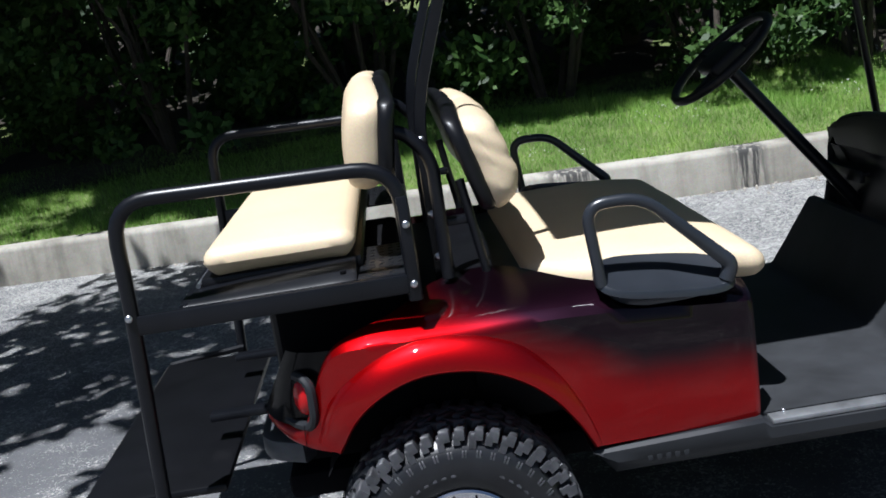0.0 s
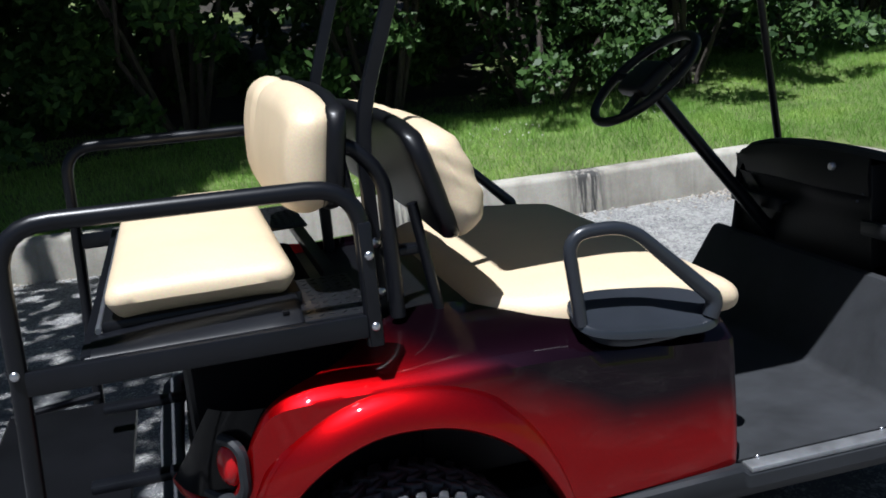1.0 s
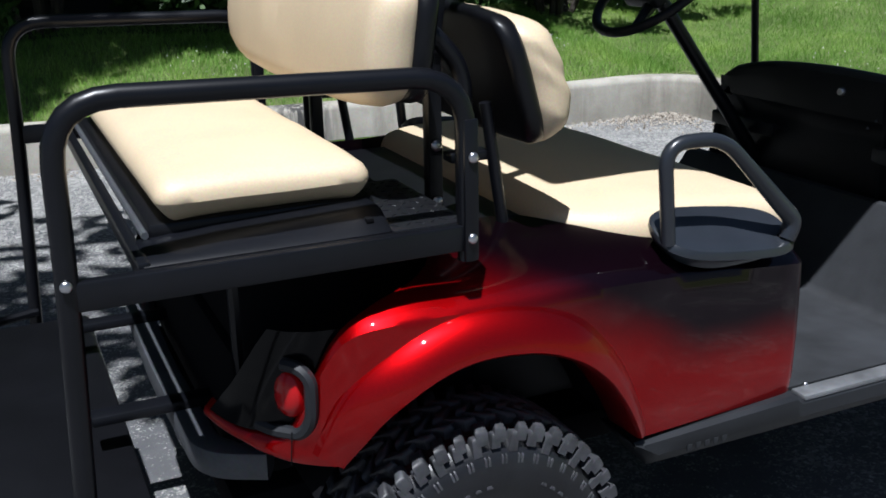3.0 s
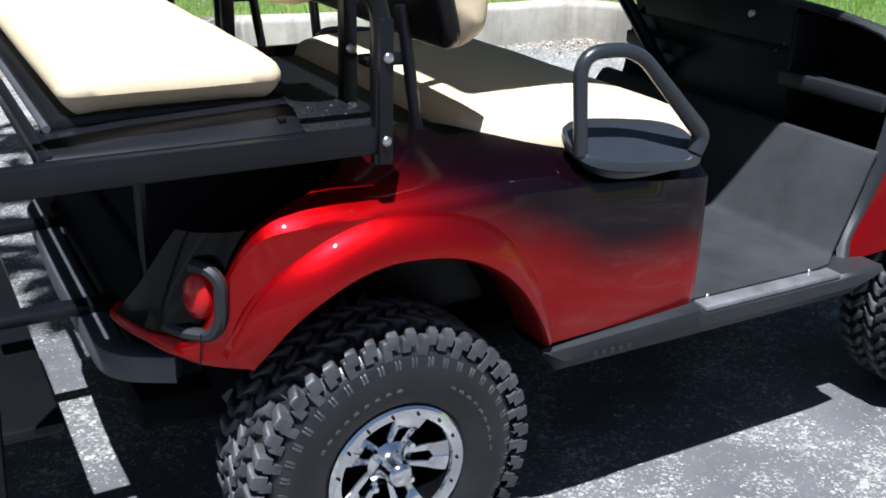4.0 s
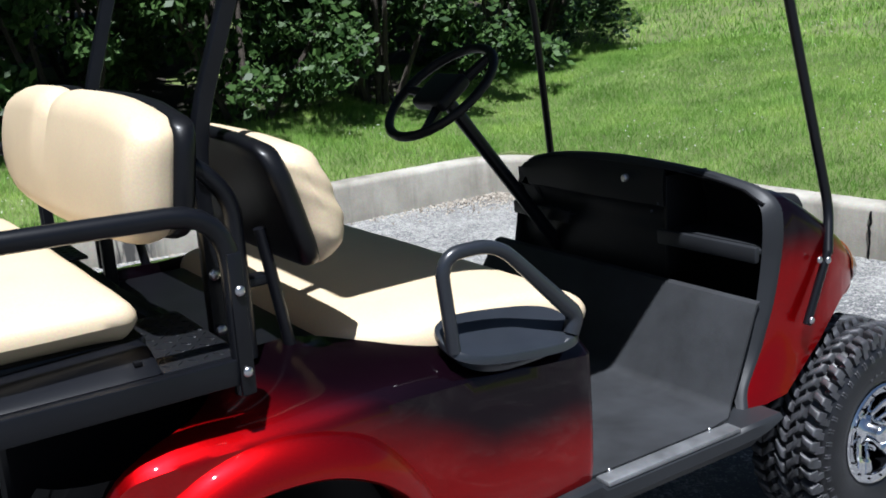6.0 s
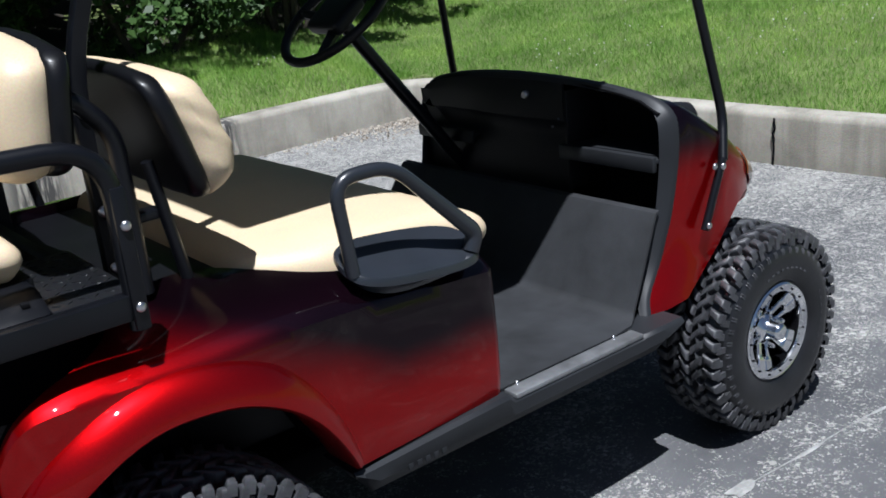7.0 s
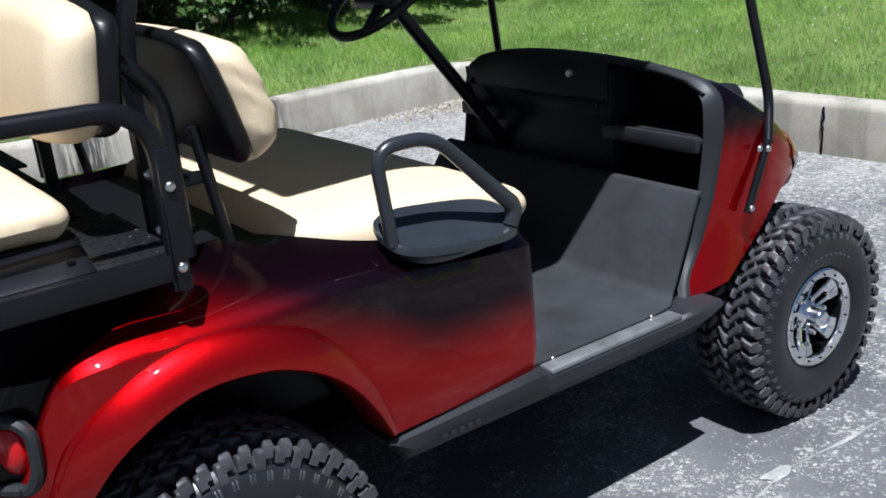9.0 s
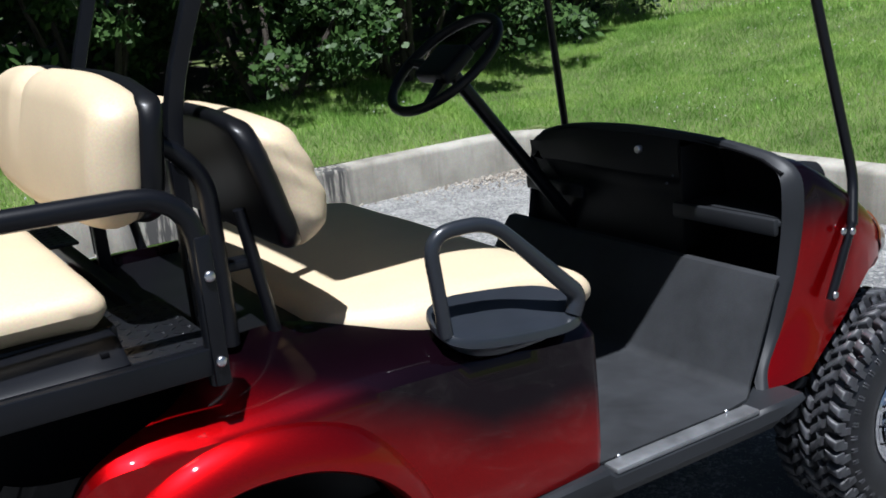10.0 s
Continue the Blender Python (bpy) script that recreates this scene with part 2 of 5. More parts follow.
def leafy(name, lo, hi, rough=0.5, through_light=0.35, patchy=False):
    m = material(name, hi, rough, Specular_IOR_Level=0.22)
    g = m.node_tree.nodes.new("ShaderNodeNewGeometry")
    r = ramp(m, g, "Random Per Island", ((0.0, lo), (1.0, hi)))
    if patchy:
        area = noise_tex(m, 1.1, 6, 0.7)
        tone = ramp(m, area, "Fac", ((0.36, (0.62, 0.72, 0.55)), (0.5, (1, 1, 1)), (0.66, (1.25, 1.12, 1.1))))
        r = mix(m, 1.0, (r, "Color"), (tone, "Color"), "MULTIPLY")
    hue = 2 if patchy else "Color"
    m.node_tree.links.new(r.outputs[hue], bsdf(m).inputs["Base Color"])
    tr = m.node_tree.nodes.new("ShaderNodeBsdfTranslucent")
    m.node_tree.links.new(r.outputs[hue], tr.inputs["Color"])
    mx = m.node_tree.nodes.new("ShaderNodeMixShader")
    mx.inputs[0].default_value = through_light
    out = m.node_tree.nodes["Material Output"]
    m.node_tree.links.new(bsdf(m).outputs[0], mx.inputs[1])
    m.node_tree.links.new(tr.outputs[0], mx.inputs[2])
    m.node_tree.links.new(mx.outputs[0], out.inputs["Surface"])
    return m


ASPHALT, CONCRETE = asphalt(), concrete()
GRASS = leafy("grass_blades", (0.15, 0.32, 0.045), (0.38, 0.56, 0.15), 0.55, 0.45, True)
CLOVER = material("clover_flower", (0.62, 0.64, 0.56), 0.8)
LEAF = leafy("shrub_leaves", (0.013, 0.038, 0.008), (0.08, 0.145, 0.04), 0.45, 0.3)
TREELEAF = leafy("tree_leaves", (0.03, 0.08, 0.012), (0.09, 0.18, 0.035), 0.45, 0.4)
BARK = grained(material("bark", (0.045, 0.036, 0.027), 0.9), (0.045, 0.036, 0.027), 0.35, 9, 60, 0.8, 0.02)


def turf():
    """Lawn soil that turns to dark leaf mould under the shrubs."""
    m = grained(material("turf_soil", (0.11, 0.145, 0.045), 0.95), (0.12, 0.155, 0.045), 0.4, 2.2, 60, 0.8, 0.03)
    return m


TURF = turf()
MOULD = grained(material("leaf_mould", (0.03, 0.024, 0.016), 0.95), (0.03, 0.024, 0.016), 0.5, 3.0, 50, 0.8, 0.03)
DRYLEAF = leafy("dry_leaf_litter", (0.15, 0.125, 0.1), (0.42, 0.38, 0.32), 0.8, 0.1)

# ---------------------------------------------------------------- mesh helpers


def part(name, bm, mat, parent=None, label="", smooth=True):
    me = bpy.data.meshes.new(name)
    bm.to_mesh(me)
    bm.free()
    me.materials.append(mat)
    if smooth:
        for p in me.polygons:
            p.use_smooth = True
        me.set_sharp_from_angle(angle=radians(38))
    ob = new(name, me)
    if parent:
        ob.parent = parent
    if label:
        tagged(ob, label)
    return ob


def soft_box(bm, lo, hi, r=0.01, cuts=2, bend=None):
    """A box with rounded edges of radius r; bend moves each point."""
    b2 = bmesh.new()
    bmesh.ops.create_cube(b2, size=2)
    bmesh.ops.subdivide_edges(b2, edges=b2.edges[:], cuts=cuts, use_grid_fill=True)
    lo, hi = Vector(lo), Vector(hi)
    c, h = (lo + hi) / 2, (hi - lo) / 2
    r = min(r, *(0.95 * v for v in h))
    lines = []
    for k in h:
        edge = [k, k - r] if cuts < 4 else [k, k - 0.586 * r, k - r]
        inner = cuts + 2 - 2 * len(edge)
        mid = [-(k - r) + 2 * (k - r) * (i + 1) / (inner + 1) for i in range(inner)]
        lines.append([-e for e in edge] + mid + edge[::-1])
    for v in b2.verts:
        p = Vector([lines[i][round((v.co[i] + 1) / 2 * (cuts + 1))] for i in range(3)])
        core = Vector([max(-(h[i] - r), min(h[i] - r, p[i])) for i in range(3)])
        d = p - core
        p = core + (d.normalized() * r if d.length > 1e-9 else d)
        v.co = c + p
        if bend:
            v.co = bend(v.co)
    me = bpy.data.meshes.new("tmp")
    b2.to_mesh(me)
    b2.free()
    bm.from_mesh(me)
    bpy.data.meshes.remove(me)
    return bm


def box(lo, hi, r=0.01, cuts=2, bend=None):
    return soft_box(bmesh.new(), lo, hi, r, cuts, bend)


def pillow(lo, hi, r, cuts=9, bend=None):
    """A well-rounded slab with even grid lines, for cushions."""
    return soft_box(bmesh.new(), lo, hi, r, cuts, bend)


def fillet(points, r, n=6):
    """The polyline with its corners rounded."""
    pts = [Vector(p) for p in points]
    out = [pts[0]]
    for a, b, c in zip(pts, pts[1:], pts[2:]):
        u, w = (a - b), (c - b)
        k = min(r, u.length * 0.49, w.length * 0.49)
        p, q = b + u.normalized() * k, b + w.normalized() * k
        for i in range(n + 1):
            s = i / n
            out.append((1 - s) ** 2 * p + 2 * s * (1 - s) * b + s * s * q)
    return out + [pts[-1]]


def sweep(bm, pts, radius, sides=10, square=0.0, cap=True):
    """A tube along pts; radius may be a list; square > 0: a rounded square section of those half sides."""
    pts = [Vector(p) for p in pts]
    radii = radius if isinstance(radius, (list, tuple)) else [radius] * len(pts)
    t = (pts[1] - pts[0]).normalized()
    n = t.orthogonal().normalized()
    if abs(t.z) < 0.9:
        n = (Vector((0, 0, 1)) - t * t.z).normalized()
    else:
        n = (Vector((1, 0, 0)) - t * t.x).normalized()
    rings = []
    for i, p in enumerate(pts):
        d = (pts[min(i + 1, len(pts) - 1)] - pts[max(i - 1, 0)]).normalized()
        n = (n - d * n.dot(d)).normalized()
        b = d.cross(n)
        ring = []
        for k in range(sides):
            a = 2 * math.pi * (k + 0.5) / sides
            x, y = math.cos(a), math.sin(a)
            if square:
                e = 0.28
                x, y = math.copysign(abs(x) ** e, x), math.copysign(abs(y) ** e, y)
            ring.append(bm.verts.new(p + (n * x + b * y) * radii[i]))
        rings.append(ring)
    for r0, r1 in zip(rings, rings[1:]):
        for k in range(sides):
            bm.faces.new((r0[k], r0[(k + 1) % sides], r1[(k + 1) % sides], r1[k]))
    if cap:
        bm.faces.new(rings[0][::-1])
        bm.faces.new(rings[-1])
    return bm


def tube(pts, radius, sides=10, bend=0.0, square=0.0):
    return sweep(bmesh.new(), fillet(pts, bend) if bend else pts, radius, sides, square)


def grid(bm, rows, close=False):
    vs = [[bm.verts.new(p) for p in row] for row in rows]
    for a, b in zip(vs, vs[1:]):
        k = len(a)
        for i in range(k if close else k - 1):
            bm.faces.new((a[i], a[(i + 1) % k], b[(i + 1) % k], b[i]))
    return vs


def thick(bm, t):
    """Give an open sheet thickness."""
    bmesh.ops.recalc_face_normals(bm, faces=bm.faces[:])
    bmesh.ops.solidify(bm, geom=bm.faces[:], thickness=t)
    return bm


def lathe(bm, profile, n=40, axis_y=True, centre=(0, 0, 0)):
    """Turn a profile of (radius, along) round the wheel's axle, which lies along y."""
    c = Vector(centre)
    rows = []
    for i in range(n):
        a = 2 * math.pi * i / n
        rows.append([c + Vector((r * math.cos(a), s, r * math.sin(a))) for r, s in profile])
    vs = [[bm.verts.new(p) for p in row] for row in rows]
    for i in range(n):
        a, b = vs[i], vs[(i + 1) % n]
        for k in range(len(profile) - 1):
            bm.faces.new((a[k], b[k], b[k + 1], a[k + 1]))
    return bm


def lerp(table, x):
    for (x0, v0), (x1, v1) in zip(table, table[1:]):
        if x <= x1:
            s = max(0, min(1, (x - x0) / (x1 - x0)))
            return v0 + (v1 - v0) * s
    return table[-1][1]


def smooth_lerp(table, x):
    xs = [p[0] for p in table]
    if x <= xs[0]:
        return table[0][1]
    if x >= xs[-1]:
        return table[-1][1]
    i = max(k for k in range(len(xs) - 1) if xs[k] <= x)
    s = (x - xs[i]) / (xs[i + 1] - xs[i])

    def slope(k):
        a, b = max(k - 1, 0), min(k + 1, len(xs) - 1)
        return (table[b][1] - table[a][1]) / (xs[b] - xs[a])

    h = xs[i + 1] - xs[i]
    a, b = table[i][1], table[i + 1][1]
    m0, m1 = slope(i) * h, slope(i + 1) * h
    return (2 * s**3 - 3 * s**2 + 1) * a + (s**3 - 2 * s**2 + s) * m0 + (-2 * s**3 + 3 * s**2) * b + (s**3 - s**2) * m1


def merge(bm, dist=0.0005):
    bmesh.ops.remove_doubles(bm, verts=bm.verts[:], dist=dist)
    bmesh.ops.recalc_face_normals(bm, faces=bm.faces[:])
    return bm


def mesh_object(name, verts, faces, mat, parent=None, smooth=False):
    me = bpy.data.meshes.new(name)
    me.from_pydata(verts, [], faces)
    me.materials.append(mat)
    me.update()
    ob = new(name, me)
    if parent:
        ob.parent = parent
    return ob


# ---------------------------------------------------------------- ground, kerb, grass
KERB_H = 0.28
KERB = fillet([(-30, 7.2, 0), (-3, 4.62, 0), (2.3, 4.0, 0), (4.0, 4.08, 0), (4.06, 0.9, 0), (4.3, -2.5, 0), (5.2, -9, 0), (8, -30, 0)], 0.35, 8)


def bank_height(x, y):
    """Height of the grass bank over the lot, by the distance behind the kerb."""
    d = max(y - lerp([(-30, 7.2), (-3, 4.62), (2.3, 4.0), (4.0, 4.08), (60, 4.08)], x), x - lerp([(-30, 8), (-9, 5.2), (-2.5, 4.3), (0.9, 4.06), (60, 4.06)], y))
    return d, KERB_H - 0.03 + 0.13 * max(0, d - 0.1) + 0.05 * math.sin(x * 0.9 + y * 1.3) * min(1, max(0, d) / 2)


def build_ground():
    bm = bmesh.new()
    s = 400
    rows = [[(x, y, 0) for x in (-s, -12, -3, 5, 14, s)] for y in (-s, -12, -4, 3, 9, s)]
    grid(bm, rows)
    tagged(part("ground", bm, ASPHALT, smooth=False), "grey worn asphalt lot with pale aggregate showing", "asphalt", kind="structure")


def build_kerb():
    # profile: offset behind the face, height
    prof = [(0.0, -0.1), (0.006, 0.0), (0.012, KERB_H - 0.035), (0.02, KERB_H - 0.014), (0.04, KERB_H), (0.155, KERB_H + 0.004), (0.165, KERB_H - 0.01), (0.165, -0.1)]
    rows = []
    pts = [Vector(p) for p in KERB]
    dense = []
    for a, b in zip(pts, pts[1:]):
        n = max(1, int((b - a).length / 0.12)) if abs(a.x) < 9 and abs(a.y) < 9 else 4
        dense += [a + (b - a) * (i / n) for i in range(n)]
    dense.append(pts[-1])
    for i, p in enumerate(dense):
        d = (dense[min(i + 1, len(dense) - 1)] - dense[max(i - 1, 0)]).normalized()
        out = Vector((-d.y, d.x, 0))
        w = 0.004 * noise.noise(p * 2.5)
        rows.append([p + out * (o + w) + Vector((0, 0, h + (0.004 * noise.noise(p * 3 + Vector((0, 0, 9))) if h > 0.2 else 0))) for o, h in prof])
    bm = bmesh.new()
    grid(bm, rows)
    merge(bm)
    return tagged(part("kerb", bm, CONCRETE), "tall weathered concrete kerb with dark run-off stains", "kerb", kind="structure")


def build_bank():
    bm = bmesh.new()
    xs = [-40, -25, -15, -10] + [-8 + 0.25 * i for i in range(120)] + [26, 35, 60]
    ys = [-40, -20, -10, -6] + [-4 + 0.25 * i for i in range(96)] + [24, 34, 60]
    vs = {}
    for j, y in enumerate(ys):
        for i, x in enumerate(xs):
            d, h = bank_height(x, y)
            if d > -0.35:
                vs[i, j] = bm.verts.new((x, y, h if d > 0.09 else -0.6))
    for j in range(len(ys) - 1):
        for i in range(len(xs) - 1):
            q = [vs.get(k) for k in ((i, j), (i + 1, j), (i + 1, j + 1), (i, j + 1))]
            if all(q):
                bm.faces.new(q)
    tagged(part("grass_bank", bm, TURF), "rising bank of soil under the lawn", "lawn", kind="structure")


def build_grass():
    """Blades, thick near the kerb and thinner farther up the bank."""
    rng = np.random.default_rng(3)
    verts, faces = [], []
    n = 0
    for count, x0, x1, y0, y1, hgt in ((110000, -5, 4.2, 4.1, 7.2, 0.065), (210000, 3.9, 8.5, -0.5, 8.0, 0.05), (60000, 8, 20, 0, 16, 0.09), (9000, -12, -4, 5, 9, 0.11)):
        px = rng.uniform(x0, x1, count)
        py = rng.uniform(y0, y1, count)
        h = hgt * rng.uniform(0.5, 1.3, count)
        a = rng.uniform(0, 2 * math.pi, count)
        lean = rng.normal(0, 0.45, (count, 2))
        for x, y, hh, an, (lx, ly) in zip(px, py, h, a, lean):
            d, z = bank_height(x, y)
            if d < 0.2 + 0.06 * noise.noise((x * 4, y * 4, 7)):
                continue
            w = (0.0017 if hgt < 0.08 else 0.007) + 0.018 * hh
            cx, cy = math.cos(an) * w, math.sin(an) * w
            clump = 0.75 + 0.7 * max(0, noise.noise((x * 1.4, y * 1.4, 0)))
            hh *= clump
            verts += [(x - cx, y - cy, z - 0.01), (x + cx, y + cy, z - 0.01), (x + lx * hh, y + ly * hh, z + hh)]
            faces.append((n, n + 1, n + 2))
            n += 3
    tagged(mesh_object("grass", verts, faces, GRASS), "sunlit green lawn grass behind the kerb", "grass", kind="stuff")


def leaf_cloud(rng, centres, per, spread, size, verts, faces):
    """Small folded leaves scattered round each centre."""
    n = len(verts)
    for (cx, cy, cz), s in zip(centres, spread):
        off = rng.normal(0, 1, (per, 3))
        off /= np.linalg.norm(off, axis=1)[:, None]
        off *= (rng.uniform(0.25, 1, per) ** 0.5 * s)[:, None]
        dirs = rng.normal(0, 1, (per, 3))
        for (ox, oy, oz), d in zip(off, dirs):
            p = Vector((cx + ox, cy + oy, max(0.05, cz + oz * 0.8)))
            u = Vector(d).normalized()
            w = u.orthogonal().normalized()
            ln = size * random.uniform(0.6, 1.4)
            u, w = u * ln, w * ln * 0.33
            verts += [p, p + u * 0.5 + w, p + u, p + u * 0.5 - w]
            faces.append((n, n + 1, n + 2, n + 3))
            n += 4


def build_shrub(x, y, height, width, seed, leaves, label, mat=LEAF, size=0.09):
    rng = np.random.default_rng(seed)
    random.seed(seed)
    d, z0 = bank_height(x, y)
    base = new("shrub")
    base.location = (0, 0, 0)
    tagged(base, label, "shrub", "shrubs behind the lawn")
    bm = bmesh.new()
    cs, sp = [], []
    for i in range(7):
        a = rng.uniform(0, 2 * math.pi)
        r = width * rng.uniform(0.15, 0.5)
        top = Vector((x + math.cos(a) * r, y + math.sin(a) * r, z0 + height * rng.uniform(0.55, 0.95)))
        root = Vector((x + math.cos(a) * 0.12, y + math.sin(a) * 0.12, z0 - 0.1))
        midp = root.lerp(top, 0.5) + Vector(rng.normal(0, 0.12, 3))
        sweep(bm, [root, midp, top], [0.035, 0.022, 0.008], 6)
    k = int(26 * width * height / 4)
    for i in range(k):
        a = rng.uniform(0, 2 * math.pi)
        rr = width * 0.5 * math.sqrt(rng.uniform(0.05, 1))
        t = rng.uniform(0.05, 1)
        prof = 1 - 0.55 * max(0, t - 0.45)
        cs.append((x + math.cos(a) * rr * prof, y + math.sin(a) * rr * prof, z0 + height * t))
        sp.append(rng.uniform(0.16, 0.34))
    part("stem", bm, BARK, base)
    verts, faces = [], []
    leaf_cloud(rng, cs, max(20, leaves // max(1, k)), sp, size, verts, faces)
    mesh_object("crown", verts, faces, mat, base)
    return base


def build_tree(x, y, height, crown_r, seed, leaves, label, z_low=0.45, size=0.16, lean=(0, 0)):
    rng = np.random.default_rng(seed)
    random.seed(seed)
    d, z0 = bank_height(x, y)
    z0 = max(0, z0) if d > 0 else 0
    base = new("tree")
    tagged(base, label, "tree", "trees round the lot")
    bm = bmesh.new()
    bend = Vector((lean[0], lean[1], 0)) * 0.75 + Vector(rng.normal(0, 0.2, 3))
    pts = [Vector((x, y, z0 - 0.2)), Vector((x, y, z0 + height * 0.25)) + bend * 0.3, Vector((x, y, z0 + height * 0.55)) + bend, Vector((x, y, z0 + height * 0.9)) + bend * 1.5]
    sweep(bm, pts, [height * 0.028, height * 0.022, height * 0.014, height * 0.004], 10)
    cs, sp = [], []
    for i in range(16):
        t = rng.uniform(z_low, 0.95)
        a = rng.uniform(0, 2 * math.pi)
        root = pts[0].lerp(pts[3], t)
        reach = crown_r * (1.1 - 0.7 * abs(t - 0.6)) * rng.uniform(0.6, 1)
        tip = root + Vector((math.cos(a) * reach, math.sin(a) * reach, reach * rng.uniform(0.1, 0.6)))
        midp = root.lerp(tip, 0.5) + Vector(rng.normal(0, 0.15, 3))
        sweep(bm, [root, midp, tip], [height * 0.008, height * 0.005, 0.01], 6)
        for s in (0.45, 0.65, 0.85, 1.0):
            for q in range(2):
                p = root.lerp(tip, s) + Vector(rng.normal(0, 0.28 * crown_r / 2, 3))
                cs.append(tuple(p))
                sp.append(rng.uniform(0.25, 0.55) * crown_r / 2.2)
    part("trunk", bm, BARK, base)
    verts, faces = [], []
    leaf_cloud(rng, cs, leaves // len(cs), sp, size, verts, faces)
    mesh_object("crown", verts, faces, TREELEAF, base)
    return base


build_ground()
build_kerb()
build_bank()
build_grass()

# ---------------------------------------------------------------- the golf cart
cart = tagged(new("golf_cart"), "lifted candy-red golf cart with tan seats, parked on asphalt", "golf cart")
YO = 0.615  # half width of the side panels
ARCH = [(-0.236, 0.53), (-0.217, 0.559), (-0.19, 0.602), (-0.15, 0.641), (-0.09, 0.675), (-0.02, 0.694), (0.06, 0.692), (0.126, 0.677), (0.19, 0.644), (0.25, 0.59), (0.30, 0.519), (0.334, 0.452)]


def rounded(table, n=4):
    """The polyline with points added along a smooth curve through its corners."""
    out = []
    for i in range(len(table) - 1):
        p0, p1, p2, p3 = (Vector(table[max(0, min(len(table) - 1, k))]) for k in (i - 1, i, i + 1, i + 2))
        for j in range(n):
            t = j / n
            q = 0.5 * (2 * p1 + (p2 - p0) * t + (2 * p0 - 5 * p1 + 4 * p2 - p3) * t * t + (3 * p1 - p0 - 3 * p2 + p3) * t**3)
            out.append((q.x, q.y))
    return out + [tuple(table[-1])]


ARCH = rounded(ARCH, 3)
BOTTOM = [(-0.36, 0.585), (-0.30, 0.55)] + ARCH + [(0.36, 0.452), (0.72, 0.462)]
PLAN = fillet([(0.72, 0.615, 0), (-0.20, 0.615, 0), (-0.335, 0.570, 0), (-0.41, 0.455, 0), (-0.432, 0.35, 0)], 0.09, 8)
RIM_Z = [(-0.44, 0.62), (-0.42, 0.608), (-0.37, 0.594), (-0.335, 0.594), (-0.315, 0.612), (-0.295, 0.655), (-0.275, 0.70), (-0.255, 0.738), (-0.23, 0.768), (-0.20, 0.786), (-0.16, 0.798), (-0.10, 0.81), (0.0, 0.83), (0.10, 0.845), (0.20, 0.845), (0.28, 0.834), (0.34, 0.824), (0.41, 0.814), (0.50, 0.804), (0.62, 0.792), (0.72, 0.775)]
DROP = [(-0.45, 0.012), (-0.26, 0.016), (-0.20, 0.022), (-0.10, 0.04), (0.0, 0.062), (0.10, 0.083), (0.20, 0.08), (0.28, 0.068), (0.34, 0.06), (0.41, 0.052), (0.50, 0.048), (0.62, 0.044), (0.72, 0.034)]
DECK_IN = [(-0.45, 0.014), (-0.24, 0.02), (-0.20, 0.028), (-0.16, 0.045), (-0.12, 0.055), (-0.08, 0.075), (-0.04, 0.115), (0.0, 0.18), (0.05, 0.23), (0.10, 0.245), (0.20, 0.235), (0.28, 0.165), (0.34, 0.11), (0.41, 0.075), (0.50, 0.066), (0.72, 0.066)]


def swell_out(bm, side):
    """The body widens over the rear wheels."""
    for v in bm.verts:
        b = smooth_lerp([(-0.45, 0.0), (-0.30, 0.003), (-0.20, 0.018), (-0.10, 0.026), (0.30, 0.024), (0.50, 0.012), (0.72, 0.0)], v.co.x)
        v.co += Vector((-0.42 * b, side * b, 0.48 * b))


